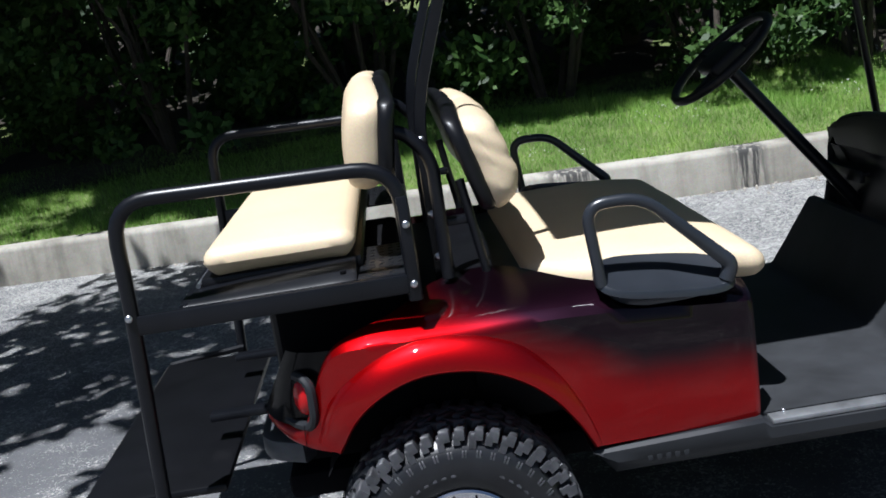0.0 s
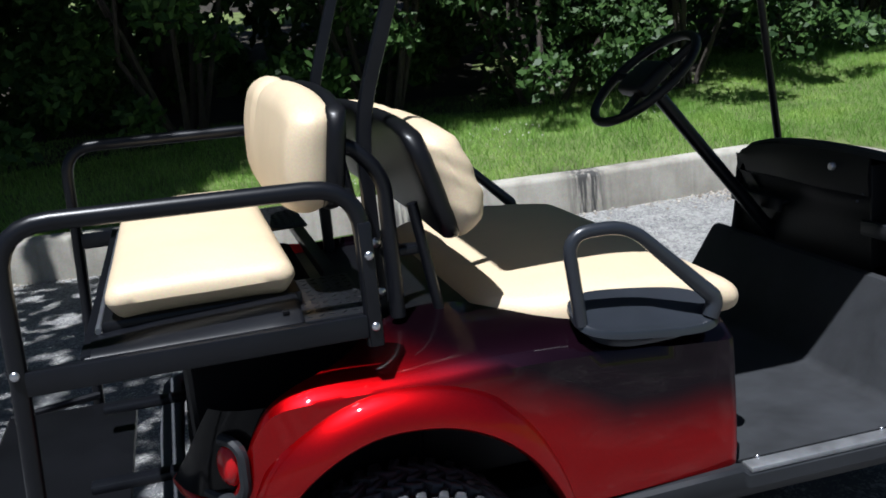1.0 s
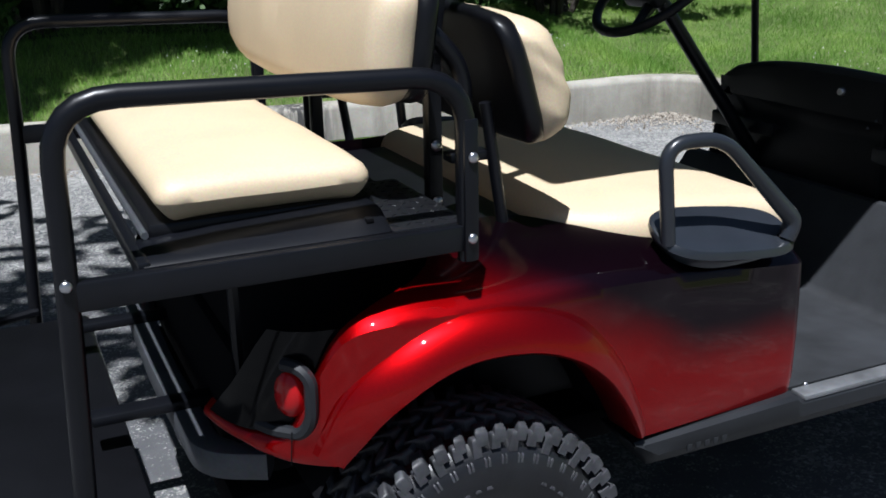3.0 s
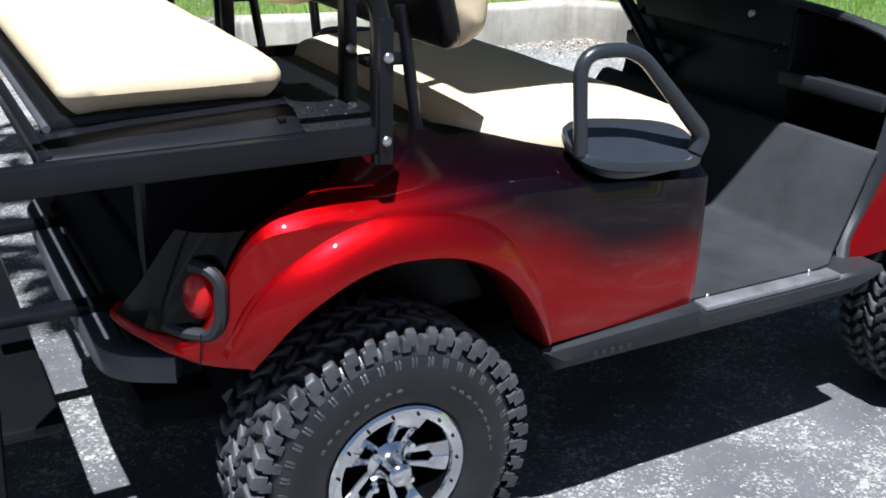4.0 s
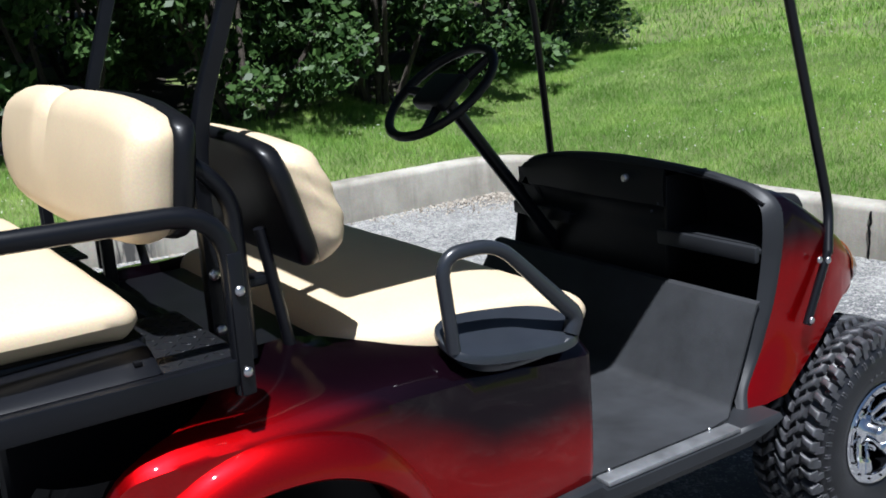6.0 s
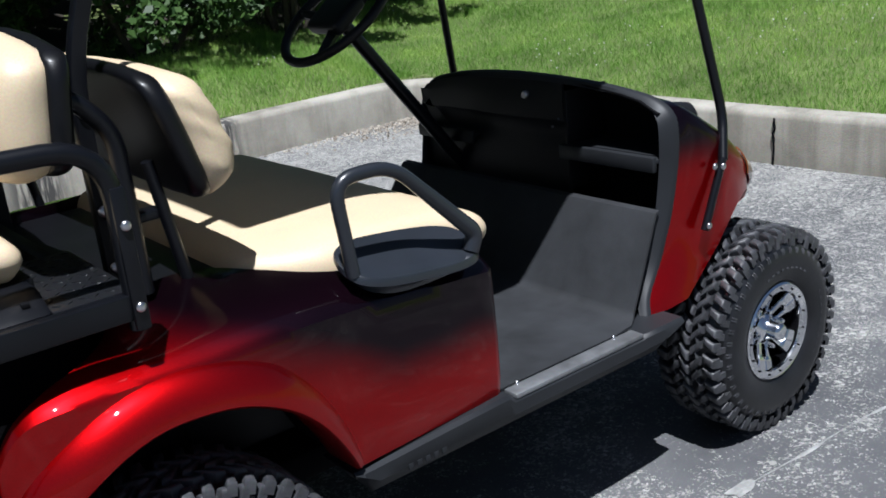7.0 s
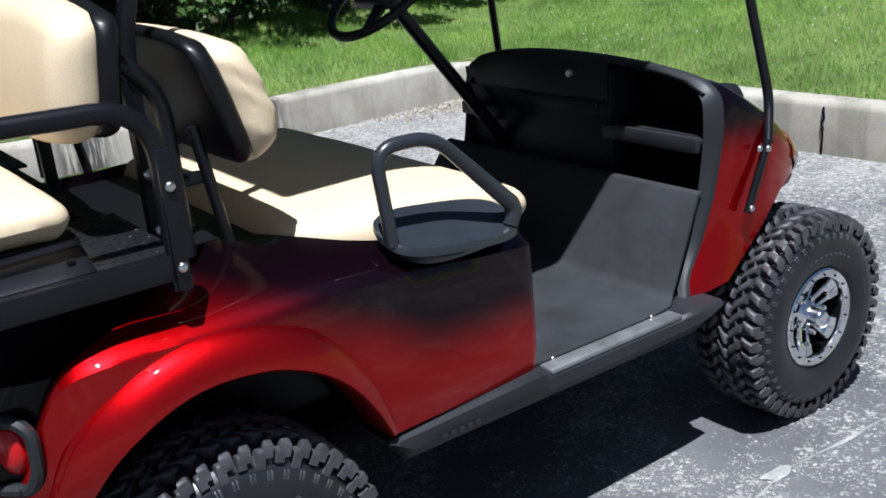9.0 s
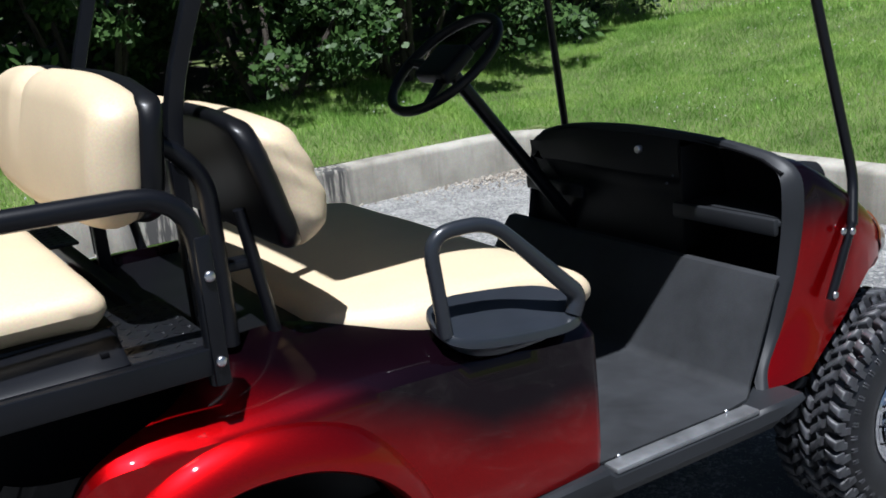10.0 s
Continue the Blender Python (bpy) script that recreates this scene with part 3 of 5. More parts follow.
def build_rear_body():
    straight = [0.72, 0.712, 0.70, 0.66, 0.6, 0.54, 0.48, 0.42, 0.38, 0.36] + [p[0] for p in reversed(ARCH) if p[0] > -0.10]
    stations = [(x, 0.615) for x in straight] + [(p[0], p[1]) for p in PLAN if -0.431 < p[0] < -0.10]
    stations.sort(key=lambda p: (-p[0], p[1]))
    low = [(-0.44, 0.605), (-0.40, 0.572), (-0.36, 0.553), (-0.32, 0.542), (-0.25, 0.532)] + BOTTOM[2:]
    for side in (-1, 1):
        bm = bmesh.new()
        rows = []
        for i, (x, y) in enumerate(stations):
            a, b = stations[max(i - 1, 0)], stations[min(i + 1, len(stations) - 1)]
            d = Vector((b[0] - a[0], b[1] - a[1])).normalized()
            n = Vector((-d.y, d.x))
            if n.y > 0:
                n = -n
            lip = 0.012 if x > 0.715 else 0.003 if x > 0.705 else 0
            zt = smooth_lerp(RIM_Z, x)
            zs = zt - smooth_lerp(DROP, x)
            zb = min(lerp(low, x), zs - 0.02)
            wide = smooth_lerp(DECK_IN, x)
            row = [(0.02, zb + 0.001), (0.004, zb)]
            for k in range(1, 8):
                s = k / 7
                row.append((-0.004 * math.sin(s * 3.1), zb + (zs - zb) * s))
            for k in range(1, 9):
                s = k / 8
                ctrl = (0.004 + 0.3 * min(wide, 0.1), zt - 0.34 * (zt - zs))
                row.append((2 * s * (1 - s) * ctrl[0] + s * s * wide, (1 - s) ** 2 * zs + 2 * s * (1 - s) * ctrl[1] + s * s * zt))
            row.append((wide + 0.006, zt - 0.06 if x > -0.19 else zt - 0.012))
            rows.append([(x + n.x * (o + lip), side * (y + n.y * (o + lip)), z) for o, z in row])
        grid(bm, rows)
        swell_out(bm, side)
        bmesh.ops.remove_doubles(bm, verts=bm.verts[:], dist=0.0004)
        bmesh.ops.dissolve_degenerate(bm, edges=bm.edges[:], dist=0.0002)
        bmesh.ops.recalc_face_normals(bm, faces=bm.faces[:])
        body = part("rear_body_side", bm, PAINT, cart, "glossy candy-red side panel fading to black")
        # thin seam where the tail piece joins the fender
        part("tail_seam", tube([(-0.322, side * 0.5785, 0.544), (-0.318, side * 0.5815, 0.605)], 0.0011, 6), DARK, body)
        # black gloss panel behind the lamp
        bp, panel = bmesh.new(), []
        right = [(-0.225, 0.772), (-0.25, 0.742), (-0.27, 0.70), (-0.29, 0.655), (-0.31, 0.612), (-0.335, 0.588)]
        left = [(-0.335, 0.535, 0.772), (-0.352, 0.52, 0.742), (-0.371, 0.505, 0.705), (-0.39, 0.488, 0.668), (-0.41, 0.462, 0.63), (-0.42, 0.44, 0.606)]
        for (xr, zr), (xl, yl, zl) in zip(right, left):
            yr = lerp([(p[0], p[1]) for p in sorted(stations)], xr) - 0.016
            row = []
            for k in range(7):
                s = k / 6
                b = 0.012 * math.sin(s * 3.14)
                row.append((xr + (xl - xr) * s - b, side * (yr + (yl - yr) * s + b), zr + (zl - zr) * s))
            panel.append(row)
        grid(bp, panel)
        thick(bp, 0.004)
        part("tail_panel", bp, GLOSSBLACK, cart, "glossy black tail panel")
    part("seat_base", box((0.08, -0.40, 0.46), (0.712, 0.40, 0.79), 0.012), PLASTIC, cart)
    part("seat_base_front", box((0.70, -0.60, 0.458), (0.715, 0.60, 0.755), 0.006), BLACKVINYL, cart)
    # near-black block: the shade inside the rear body is put into its colour
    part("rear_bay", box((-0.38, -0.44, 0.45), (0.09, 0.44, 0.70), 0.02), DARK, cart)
    part("bay_deck", box((-0.07, -0.405, 0.765), (0.30, 0.405, 0.832), 0.008), BLACKVINYL, cart)
    # flares over the rear wheels
    for side in (-1, 1):
        bm = bmesh.new()
        pts = []
        n = len(ARCH)
        for i, (x, z) in enumerate(ARCH):
            a, b = ARCH[max(i - 1, 0)], ARCH[min(i + 1, n - 1)]
            d = Vector((b[0] - a[0], b[1] - a[1])).normalized()
            nx, nz = -d.y, d.x
            s = i / (n - 1)
            w = 0.074 * min(1, 0.25 + 2.4 * (1 - s)) * min(1, 0.8 + s)
            rise = min(1, s / 0.34)
            bulge = 0.044 * min(1, 3.0 * (1 - s) + 0.12) * (0.1 + 0.9 * rise * rise * (3 - 2 * rise))
            y0 = 0.615 - max(0, -0.20 - x) * 0.35
            pts.append([(x - nx * 0.004, side * (y0 - 0.09), z - nz * 0.004), (x, side * (y0 + bulge - 0.008), z), (x + nx * 0.006, side * (y0 + bulge), z + nz * 0.006), (x + nx * w * 0.35, side * (y0 + bulge * 0.95), z + nz * w * 0.35), (x + nx * w * 0.75, side * (y0 + bulge * 0.55), z + nz * w * 0.75), (x + nx * w * 0.95, side * (y0 + bulge * 0.15), z + nz * w * 0.95), (x + nx * w * 1.05, side * (y0 - 0.012), z + nz * w * 1.05)])
        grid(bm, pts)
        swell_out(bm, side)
        merge(bm)
        part("wheel_arch_flare", bm, PAINT, cart)
        # near-black sheet behind the painted lip, added to keep sun off the inner tread
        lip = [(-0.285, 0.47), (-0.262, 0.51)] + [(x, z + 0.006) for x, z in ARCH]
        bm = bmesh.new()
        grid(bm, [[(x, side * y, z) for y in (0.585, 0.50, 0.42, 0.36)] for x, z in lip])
        part("wheel_arch_sun_block", bm, DARK, cart)


def build_rockers():
    for side in (-1, 1):
        bm = bmesh.new()
        xs = [0.318, 0.34, 0.372, 0.45, 0.6, 0.715, 0.73, 0.9, 1.05, 1.147, 1.149, 1.20, 1.24, 1.27, 1.29]
        rows = []
        for x in xs:
            top = 0.452 + 0.012 * (x - 0.33) / 0.4 if x < 0.72 else 0.45 if x < 1.148 else 0.452
            bot = 0.382 if 0.372 <= x <= 1.2 else 0.382 + (0.372 - x) * 1.25 if x < 0.372 else 0.382 + 0.05 * ((x - 1.2) / 0.09) ** 1.6
            rows.append([(x, side * 0.52, top), (x, side * 0.628, top), (x, side * 0.636, top - 0.008), (x, side * 0.638, (top + bot) / 2), (x, side * 0.618, bot + 0.008), (x, side * 0.60, bot - 0.004), (x, side * 0.52, bot)])
        grid(bm, rows, close=True)
        for r in (rows[0], rows[-1]):
            bm.faces.new([bm.verts.new(p) for p in r])
        merge(bm)
        rocker = part("rocker_panel", bm, GREYPLASTIC, cart)
        part("sill_plate", box((0.735, side * 0.614 - 0.021, 0.446), (1.145, side * 0.614 + 0.021, 0.4585), 0.004), ALU, rocker, "scuffed silver sill plate")
        for x in (0.775, 1.085):
            bm = bmesh.new()
            bmesh.ops.create_uvsphere(bm, u_segments=12, v_segments=6, radius=0.006, matrix=Matrix.Translation((x, side * 0.592, 0.458)))
            part("screw", bm, BOLT, rocker)
        # raised plain bars where the maker's plate is
        bm = bmesh.new()
        for i in range(5):
            soft_box(bm, (0.44 + 0.021 * i, side * 0.6375 - 0.001, 0.408), (0.452 + 0.021 * i, side * 0.6375 + 0.001, 0.422), 0.0008)
        part("raised_badge", bm, GREYPLASTIC, rocker)


def build_floor():
    # unseen box, added to stop sun reaching the ground behind the front wheels
    part("front_sun_block", box((1.27, -0.50, 0.43), (1.62, 0.50, 0.50), 0.02), DARK, cart)
    part("floor_pan", box((0.70, -0.585, 0.425), (1.30, 0.585, 0.449), 0.004), DARK, cart)
    bm = bmesh.new()
    prof = [(0.705, 0.458), (0.9, 0.458), (1.10, 0.458), (1.165, 0.459), (1.186, 0.464), (1.199, 0.478), (1.24, 0.543), (1.28, 0.611), (1.318, 0.675), (1.328, 0.688), (1.345, 0.692)]
    rows = [[(x, y * (1 if x < 1.15 else lerp([(1.15, 1.0), (1.20, 0.945), (1.35, 0.885)], x)), z) for x, z in prof] for y in [-0.588 + 0.0196 * i for i in range(61)]]
    grid(bm, rows)
    thick(bm, 0.006)
    part("floor_mat", bm, MAT, cart, "dark grey scuffed rubber floor mat")


# rim of the cockpit opening, half of it: inner and outer line of the moulded trim, from the sill to the middle of the dash
RIM_IN = [(1.236, 0.545, 0.452), (1.256, 0.522, 0.49), (1.302, 0.511, 0.556), (1.330, 0.508, 0.622), (1.349, 0.508, 0.69), (1.366, 0.508, 0.795), (1.370, 0.507, 0.868), (1.378, 0.495, 0.912), (1.384, 0.462, 0.938), (1.384, 0.40, 0.956), (1.380, 0.30, 0.970), (1.375, 0.15, 0.981), (1.372, 0.0, 0.985)]
RIM_OUT = [(1.250, 0.562, 0.452), (1.270, 0.545, 0.49), (1.319, 0.533, 0.545), (1.348, 0.531, 0.604), (1.376, 0.531, 0.672), (1.405, 0.531, 0.785), (1.414, 0.529, 0.872), (1.411, 0.514, 0.924), (1.406, 0.470, 0.955), (1.400, 0.40, 0.972), (1.392, 0.29, 0.988), (1.385, 0.14, 0.999), (1.382, 0.0, 1.003)]


DRIVER = 0.88  # the driver's half of the cowl is narrower


def rim_curve(table, n=4):
    xy = rounded([(p[0], p[2]) for p in table], n)
    yy = rounded([(p[1], p[2]) for p in table], n)
    return [Vector((x, y, z)) for (x, z), (y, _) in zip(xy, yy)]


def rim_top(y):
    """Height of the dash edge at y."""
    return lerp([(p[1], p[2]) for p in reversed(RIM_OUT[6:])], -y if y < 0 else y / DRIVER)


def build_cowl():
    # outer shell: half sections from the sill up the side, over the rounded corner, to the middle
    bm = bmesh.new()
    first = rim_curve(RIM_OUT)
    count = len(first)
    lean_by_z = [(p[2], p[0]) for p in RIM_OUT[:7]]
    # distance ahead of the rim, half width, corner height, crown height, bottom height
    table = [(0.035, 0.540, 0.948, 0.990, 0.452), (0.08, 0.552, 0.918, 0.966, 0.46), (0.15, 0.560, 0.868, 0.922, 0.56), (0.22, 0.550, 0.822, 0.868, 0.64), (0.29, 0.520, 0.778, 0.805, 0.66), (0.34, 0.488, 0.742, 0.76, 0.64), (0.385, 0.445, 0.70, 0.715, 0.60), (0.43, 0.36, 0.645, 0.655, 0.54), (0.46, 0.24, 0.595, 0.60, 0.50)]

    def section(dx, hw, zc, zm, zb):
        row = []
        for k in range(13):
            z = zb + (zc - 0.07 - zb) * k / 12
            fade = max(0, 1 - dx / 0.3)
            x = 1.415 + dx + (lerp(lean_by_z, z) - 1.415) * fade
            row.append(Vector((x, hw + 0.04 * max(0, (0.62 - z) / 0.17) ** 1.5 * fade, z)))
        for k in range(1, 9):
            t = k / 8 * math.pi / 2
            row.append(Vector((1.415 + dx - 0.015 * max(0, 1 - dx / 0.1), hw - 0.075 * (1 - math.cos(t)), zc - 0.07 + 0.07 * math.sin(t))))
        for k in range(1, 9):
            t = k / 8
            row.append(Vector((1.40 + dx - 0.03 * math.sin(t * 1.57) * max(0, 1 - dx / 0.3), (hw - 0.075) * (1 - t), zc + (zm - zc) * math.sin(t * 1.57))))
        # even out to the same number of points as the rim
        out = []
        for i in range(count):
            f = i / (count - 1) * (len(row) - 1)
            j = min(int(f), len(row) - 2)
            out.append(row[j].lerp(row[j + 1], f - j))
        return out

    sections = [first] + [section(*r) for r in table]
    for side in (-1, DRIVER):
        grid(bm, [[(p.x, side * p.y, p.z) for p in row] for row in sections])
    merge(bm)
    cowl = part("front_cowl", bm, PAINT, cart, "glossy candy-red front cowl")
    inner = rim_curve(RIM_IN)
    for side in (-1, DRIVER):
        # grey moulded band round the cockpit opening: a rolled edge, a flat face, a return into the cockpit
        rows = []
        for p, q in zip(inner, first):
            d = q - p
            back = Vector((0.012, 0, 0))
            pts = [q + back * 0.6 + Vector((0, 0.001, 0.001)), q + d * 0.06 - back * 0.15, q - back * 0.55, q - d * 0.12 - back * 0.8, p + d * 0.35 - back * 0.55, p + d * 0.08 - back * 0.5, p - back * 0.1, p + back * 1.6]
            rows.append([(v.x, side * v.y, v.z) for v in pts])
        bm = bmesh.new()
        grid(bm, rows)
        merge(bm, 0.0002)
        part("cowl_trim", bm, GREYPLASTIC, cowl, "dark grey moulded edge trim")
        # lining from the trim forward, inside the opening
        bm = bmesh.new()
        grid(bm, [[(p.x + 0.012, side * (p.y - 0.001), p.z), (p.x + 0.05, side * (p.y - 0.008), p.z - 0.004), (max(p.x + 0.06, 1.53), side * min(p.y, 0.50), min(p.z, 0.93) - 0.006)] for p in inner if p.y > 0.44])
        thick(bm, 0.004)
        part("cockpit_side_lining", bm, PLASTIC, cart)
        # wrap-round head lamp in the nose
        lens, rows = sections[5:9], []
        for f in [k / 8 for k in range(9)]:
            j = f * (len(lens) - 1)
            i = min(int(j), len(lens) - 2)
            row = []
            for m in range(17, 31):
                a, b = lens[i][m], lens[i + 1][m]
                p = a.lerp(b, j - i)
                bulge = 0.006 + 0.010 * math.sin((m - 17) / 13 * math.pi) * math.sin(f * math.pi)
                row.append((p.x + bulge * 0.6, side * (p.y + bulge), p.z + bulge * 0.5))
            rows.append(row)
        bm = bmesh.new()
        grid(bm, rows)
        thick(bm, 0.004)
        part("headlight", bm, AMBER, cowl, "smoked amber wrap-round head lamp lens")
    # dash: black face over the driver's side and middle, an open compartment with a shelf on the passenger's side
    bm, rows = bmesh.new(), []
    for i in range(25):
        y = -0.185 + 0.625 * i / 24
        top = rim_top(y)
        swell = 0.010 * math.exp(-(((y - 0.02) / 0.16) ** 2))
        rows.append([(1.40, y, top - 0.006), (1.372, y, top - 0.012), (1.368, y, top - 0.03), (1.366 - swell, y, 0.93), (1.37 - swell, y, 0.88), (1.384 - swell, y, 0.865), (1.388 - swell, y, 0.83), (1.376, y, 0.815), (1.380, y, 0.77), (1.382, y, 0.70), (1.386, y, 0.62)])
    grid(bm, rows)
    thick(bm, 0.006)
    dash = part("dashboard", bm, PLASTIC, cart, "satin black moulded dashboard")
    part("dash_divider", box((1.372, -0.192, 0.69), (1.53, -0.182, 0.962), 0.003), PLASTIC, dash)
    # back wall in near-black, which stands for the shade deep in the compartment
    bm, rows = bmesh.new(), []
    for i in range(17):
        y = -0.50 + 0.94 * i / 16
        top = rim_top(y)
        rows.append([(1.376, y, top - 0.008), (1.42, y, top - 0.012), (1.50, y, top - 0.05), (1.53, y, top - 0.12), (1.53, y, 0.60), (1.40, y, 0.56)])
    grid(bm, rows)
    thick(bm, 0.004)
    part("shaded_bulkhead", bm, DARK, cart)
    for side in (-1, 1):
        lo, hi = sorted((side * 0.507 * (DRIVER if side > 0 else 1), side * 0.18))
        # sunlit shelf grey, driver's shelf black: the roof's shade put into its colour
        shelf_tone = GREYPLASTIC if side < 0 else PLASTIC
        pocket = part("dash_shelf", box((1.352, lo, 0.803), (1.53, hi, 0.815), 0.003), shelf_tone, cart)
        part("shelf_lip", box((1.344, lo, 0.782), (1.362, hi, 0.823), 0.006), shelf_tone, pocket)
        part("shelf_groove", box((1.384, lo, 0.8152), (1.388, hi, 0.8162), 0.0004), DARK, pocket)
    # key switch, warning lamp and a plain instruction plate
    bm = lathe(bmesh.new(), [(0.0, 0), (0.009, 0), (0.011, 0.004), (0.011, 0.014)], 14)
    bmesh.ops.rotate(bm, verts=bm.verts[:], matrix=Matrix.Rotation(radians(-90), 3, "Z"))
    bmesh.ops.translate(bm, verts=bm.verts[:], vec=(1.350, -0.05, 0.945))
    part("key_switch", bm, BOLT, dash)
    for y, z in ((-0.165, 0.885), (-0.14, 0.862)):
        bm = bmesh.new()
        bmesh.ops.create_uvsphere(bm, u_segments=10, v_segments=6, radius=0.004, matrix=Matrix.Translation((1.367, y, z)))
        part("dash_screw", bm, STEELGREY, dash)
    part("front_bumper", box((1.80, -0.34, 0.40), (1.89, 0.34, 0.50), 0.03, 4), PLASTIC, cart)


def bmesh_done(bm):
    bmesh.ops.recalc_face_normals(bm, faces=bm.faces[:])
    return bm


def build_wheel():
    """A wheel round the origin, its outer face towards -y."""
    wheel = new("wheel")
    prof = [(0.130, 0.034), (0.138, 0.016), (0.150, 0.008), (0.175, 0.001), (0.205, 0.0), (0.222, 0.004), (0.236, 0.011), (0.250, 0.023), (0.263, 0.043), (0.271, 0.066), (0.275, 0.11), (0.272, 0.155), (0.266, 0.178), (0.252, 0.196), (0.205, 0.208), (0.150, 0.20), (0.130, 0.18)]
    bm = lathe(bmesh.new(), prof, 56)

    def block(a0, a1, s0, s1, r0, r1, skew=0.0, taper=0.12):
        rings = []
        for r, k in ((r0, 0.0), (r1 - 0.006, taper), (r1 - 0.0015, taper + 0.18), (r1, taper + 0.42)):
            ring = []
            for fs, fa in ((0, 0), (0, 1), (1, 1), (1, 0)):
                s = s0 + (s1 - s0) * (fs + (0.5 - fs) * k)
                t = a0 + (a1 - a0) * (fa + (0.5 - fa) * k) + skew * (fs * 2 - 1)
                ring.append(bm.verts.new((r * math.cos(t), s, r * math.sin(t))))
            rings.append(ring)
        for lower, upper in zip(rings, rings[1:]):
            for q in range(4):
                bm.faces.new((lower[q], lower[(q + 1) % 4], upper[(q + 1) % 4], upper[q]))
        bm.faces.new(rings[3])

    part("tyre", bmesh_done(bm), RUBBER, wheel, "black knobbly all-terrain tyre")
    bm = bmesh.new()
    n = 44
    w = 2 * math.pi / n
    for i in range(n):
        a = w * i
        for row, (mid, half, r0, skew, wide) in enumerate(((0.031, 0.020, 0.284, -0.018, 0.60), (0.071, 0.0185, 0.287, 0.05, 0.60), (0.107, 0.0165, 0.287, -0.045, 0.58), (0.143, 0.0185, 0.287, 0.05, 0.60), (0.181, 0.020, 0.284, -0.018, 0.60))):
            off = a + w * (0.0, 0.45, 0.85, 0.25, 0.6)[row] + w * 0.06 * math.sin(i * 2.7 + row)
            block(off, off + w * (wide + 0.05 * ((i * 7) % 3 - 1)), mid - half, mid + half, 0.256, r0, skew, 0.10)
            if row in (1, 3):
                block(off + w * 0.64, off + w * 0.90, mid - half * 0.7, mid + half * 0.3, 0.260, r0 - 0.003, -skew, 0.10)
        # shoulder lugs that reach down the sidewall, long and short by turns, and a ring of small cleats under them
        for s0, s1 in ((0.007, 0.034), (0.188, 0.209)):
            reach = 0.236 if i % 2 else 0.246
            block(a + w * 0.44, a + w * 0.92, s0 + 0.003 if s0 < 0.1 else s0, s1 if s0 < 0.1 else s1 - 0.003, reach, 0.271, 0, 0.16)
            flat = (s0 - 0.004, s1 - 0.012) if s0 < 0.1 else (s0 + 0.012, s1 + 0.004)
            block(a + w * 0.06, a + w * 0.20, *flat, 0.218, 0.234, 0, 0.12)
            block(a + w * 0.28, a + w * 0.42, *flat, 0.218, 0.234, 0, 0.12)
    bmesh.ops.recalc_face_normals(bm, faces=bm.faces[:])
    tagged(part("tread", bm, LUG, wheel, "dusty rubber tread lugs"), kind="stuff")
    # worn raised lettering on the sidewall, as plain bars
    bm = bmesh.new()
    for i in range(26):
        if i in (9, 10, 11, 12, 22, 23, 24, 25):
            continue
        a0 = 2 * math.pi * i / 26 * 0.5
        block(a0, a0 + 0.075, -0.0012, 0.004, 0.186 if i < 13 else 0.178, 0.190 if i < 13 else 0.182, 0, 0.1)
    tagged(part("sidewall_marking", bm, LUG, wheel), kind="stuff")
    # rim: lip, barrel and back plate
    bm = lathe(bmesh.new(), [(0.131, 0.040), (0.1375, 0.022), (0.137, 0.013), (0.132, 0.009), (0.127, 0.011), (0.113, 0.014), (0.111, 0.02)], 48)
    part("rim_lip", merge(bm), CHROME, wheel, "polished alloy rim lip")
    bm = lathe(bmesh.new(), [(0.113, 0.014), (0.110, 0.05), (0.108, 0.10), (0.108, 0.18)], 40)
    part("rim_barrel", merge(bm), GLOSSBLACK, wheel, "black-painted rim barrel")
    bm = lathe(bmesh.new(), [(0.108, 0.135), (0.06, 0.14), (0.0, 0.14)], 24)
    part("brake_drum", bm, DARK, wheel)
    # five broad spokes, slotted near the hub and folded flat towards the rim
    for i in range(5):
        bm = bmesh.new()
        a = 2 * math.pi * i / 5
        for sgn in (-1, 1):
            rows = []
            for k in range(15):
                t = k / 14
                r = 0.034 + 0.084 * t
                inner = 0.008 + 0.006 * t if t < 0.54 else 0.0
                outer = 0.019 + 0.019 * t
                d = lerp([(0.0, 0.052), (0.50, 0.038), (0.56, 0.033), (1.0, 0.022)], t)
                rows.append([(r, sgn * inner, d + 0.02), (r, sgn * inner, d + 0.002), (r, sgn * (inner + 0.002), d), (r, sgn * (outer - 0.003), d + 0.001), (r, sgn * outer, d + 0.005), (r, sgn * outer, d + 0.022)])
            grid(bm, [[(p[0] * math.cos(a) - p[1] * math.sin(a), p[2], p[0] * math.sin(a) + p[1] * math.cos(a)) for p in row] for row in rows])
        merge(bm)
        part("spoke", bm, CHROME, wheel)
    bm = lathe(bmesh.new(), [(0.0, -0.004), (0.016, -0.003), (0.021, 0.001), (0.0245, 0.008), (0.0265, 0.032), (0.036, 0.044), (0.045, 0.05), (0.047, 0.07)], 28)
    part("hub_cap", merge(bm), CHROME, wheel, "chrome centre cap")
    for i in range(4):
        a = 2 * math.pi * (i + 0.5) / 4
        bm = lathe(bmesh.new(), [(0.0, 0.030), (0.006, 0.030), (0.008, 0.034), (0.008, 0.052)], 6, centre=(0.052 * math.cos(a), 0, 0.052 * math.sin(a)))
        part("lug_nut", merge(bm), CHROME, wheel)
    for i in range(15):
        a = 2 * math.pi * i / 15
        bm = lathe(bmesh.new(), [(0.0, 0.0085), (0.0026, 0.0088), (0.0034, 0.014)], 6, centre=(0.1205 * math.cos(a), 0, 0.1205 * math.sin(a)))
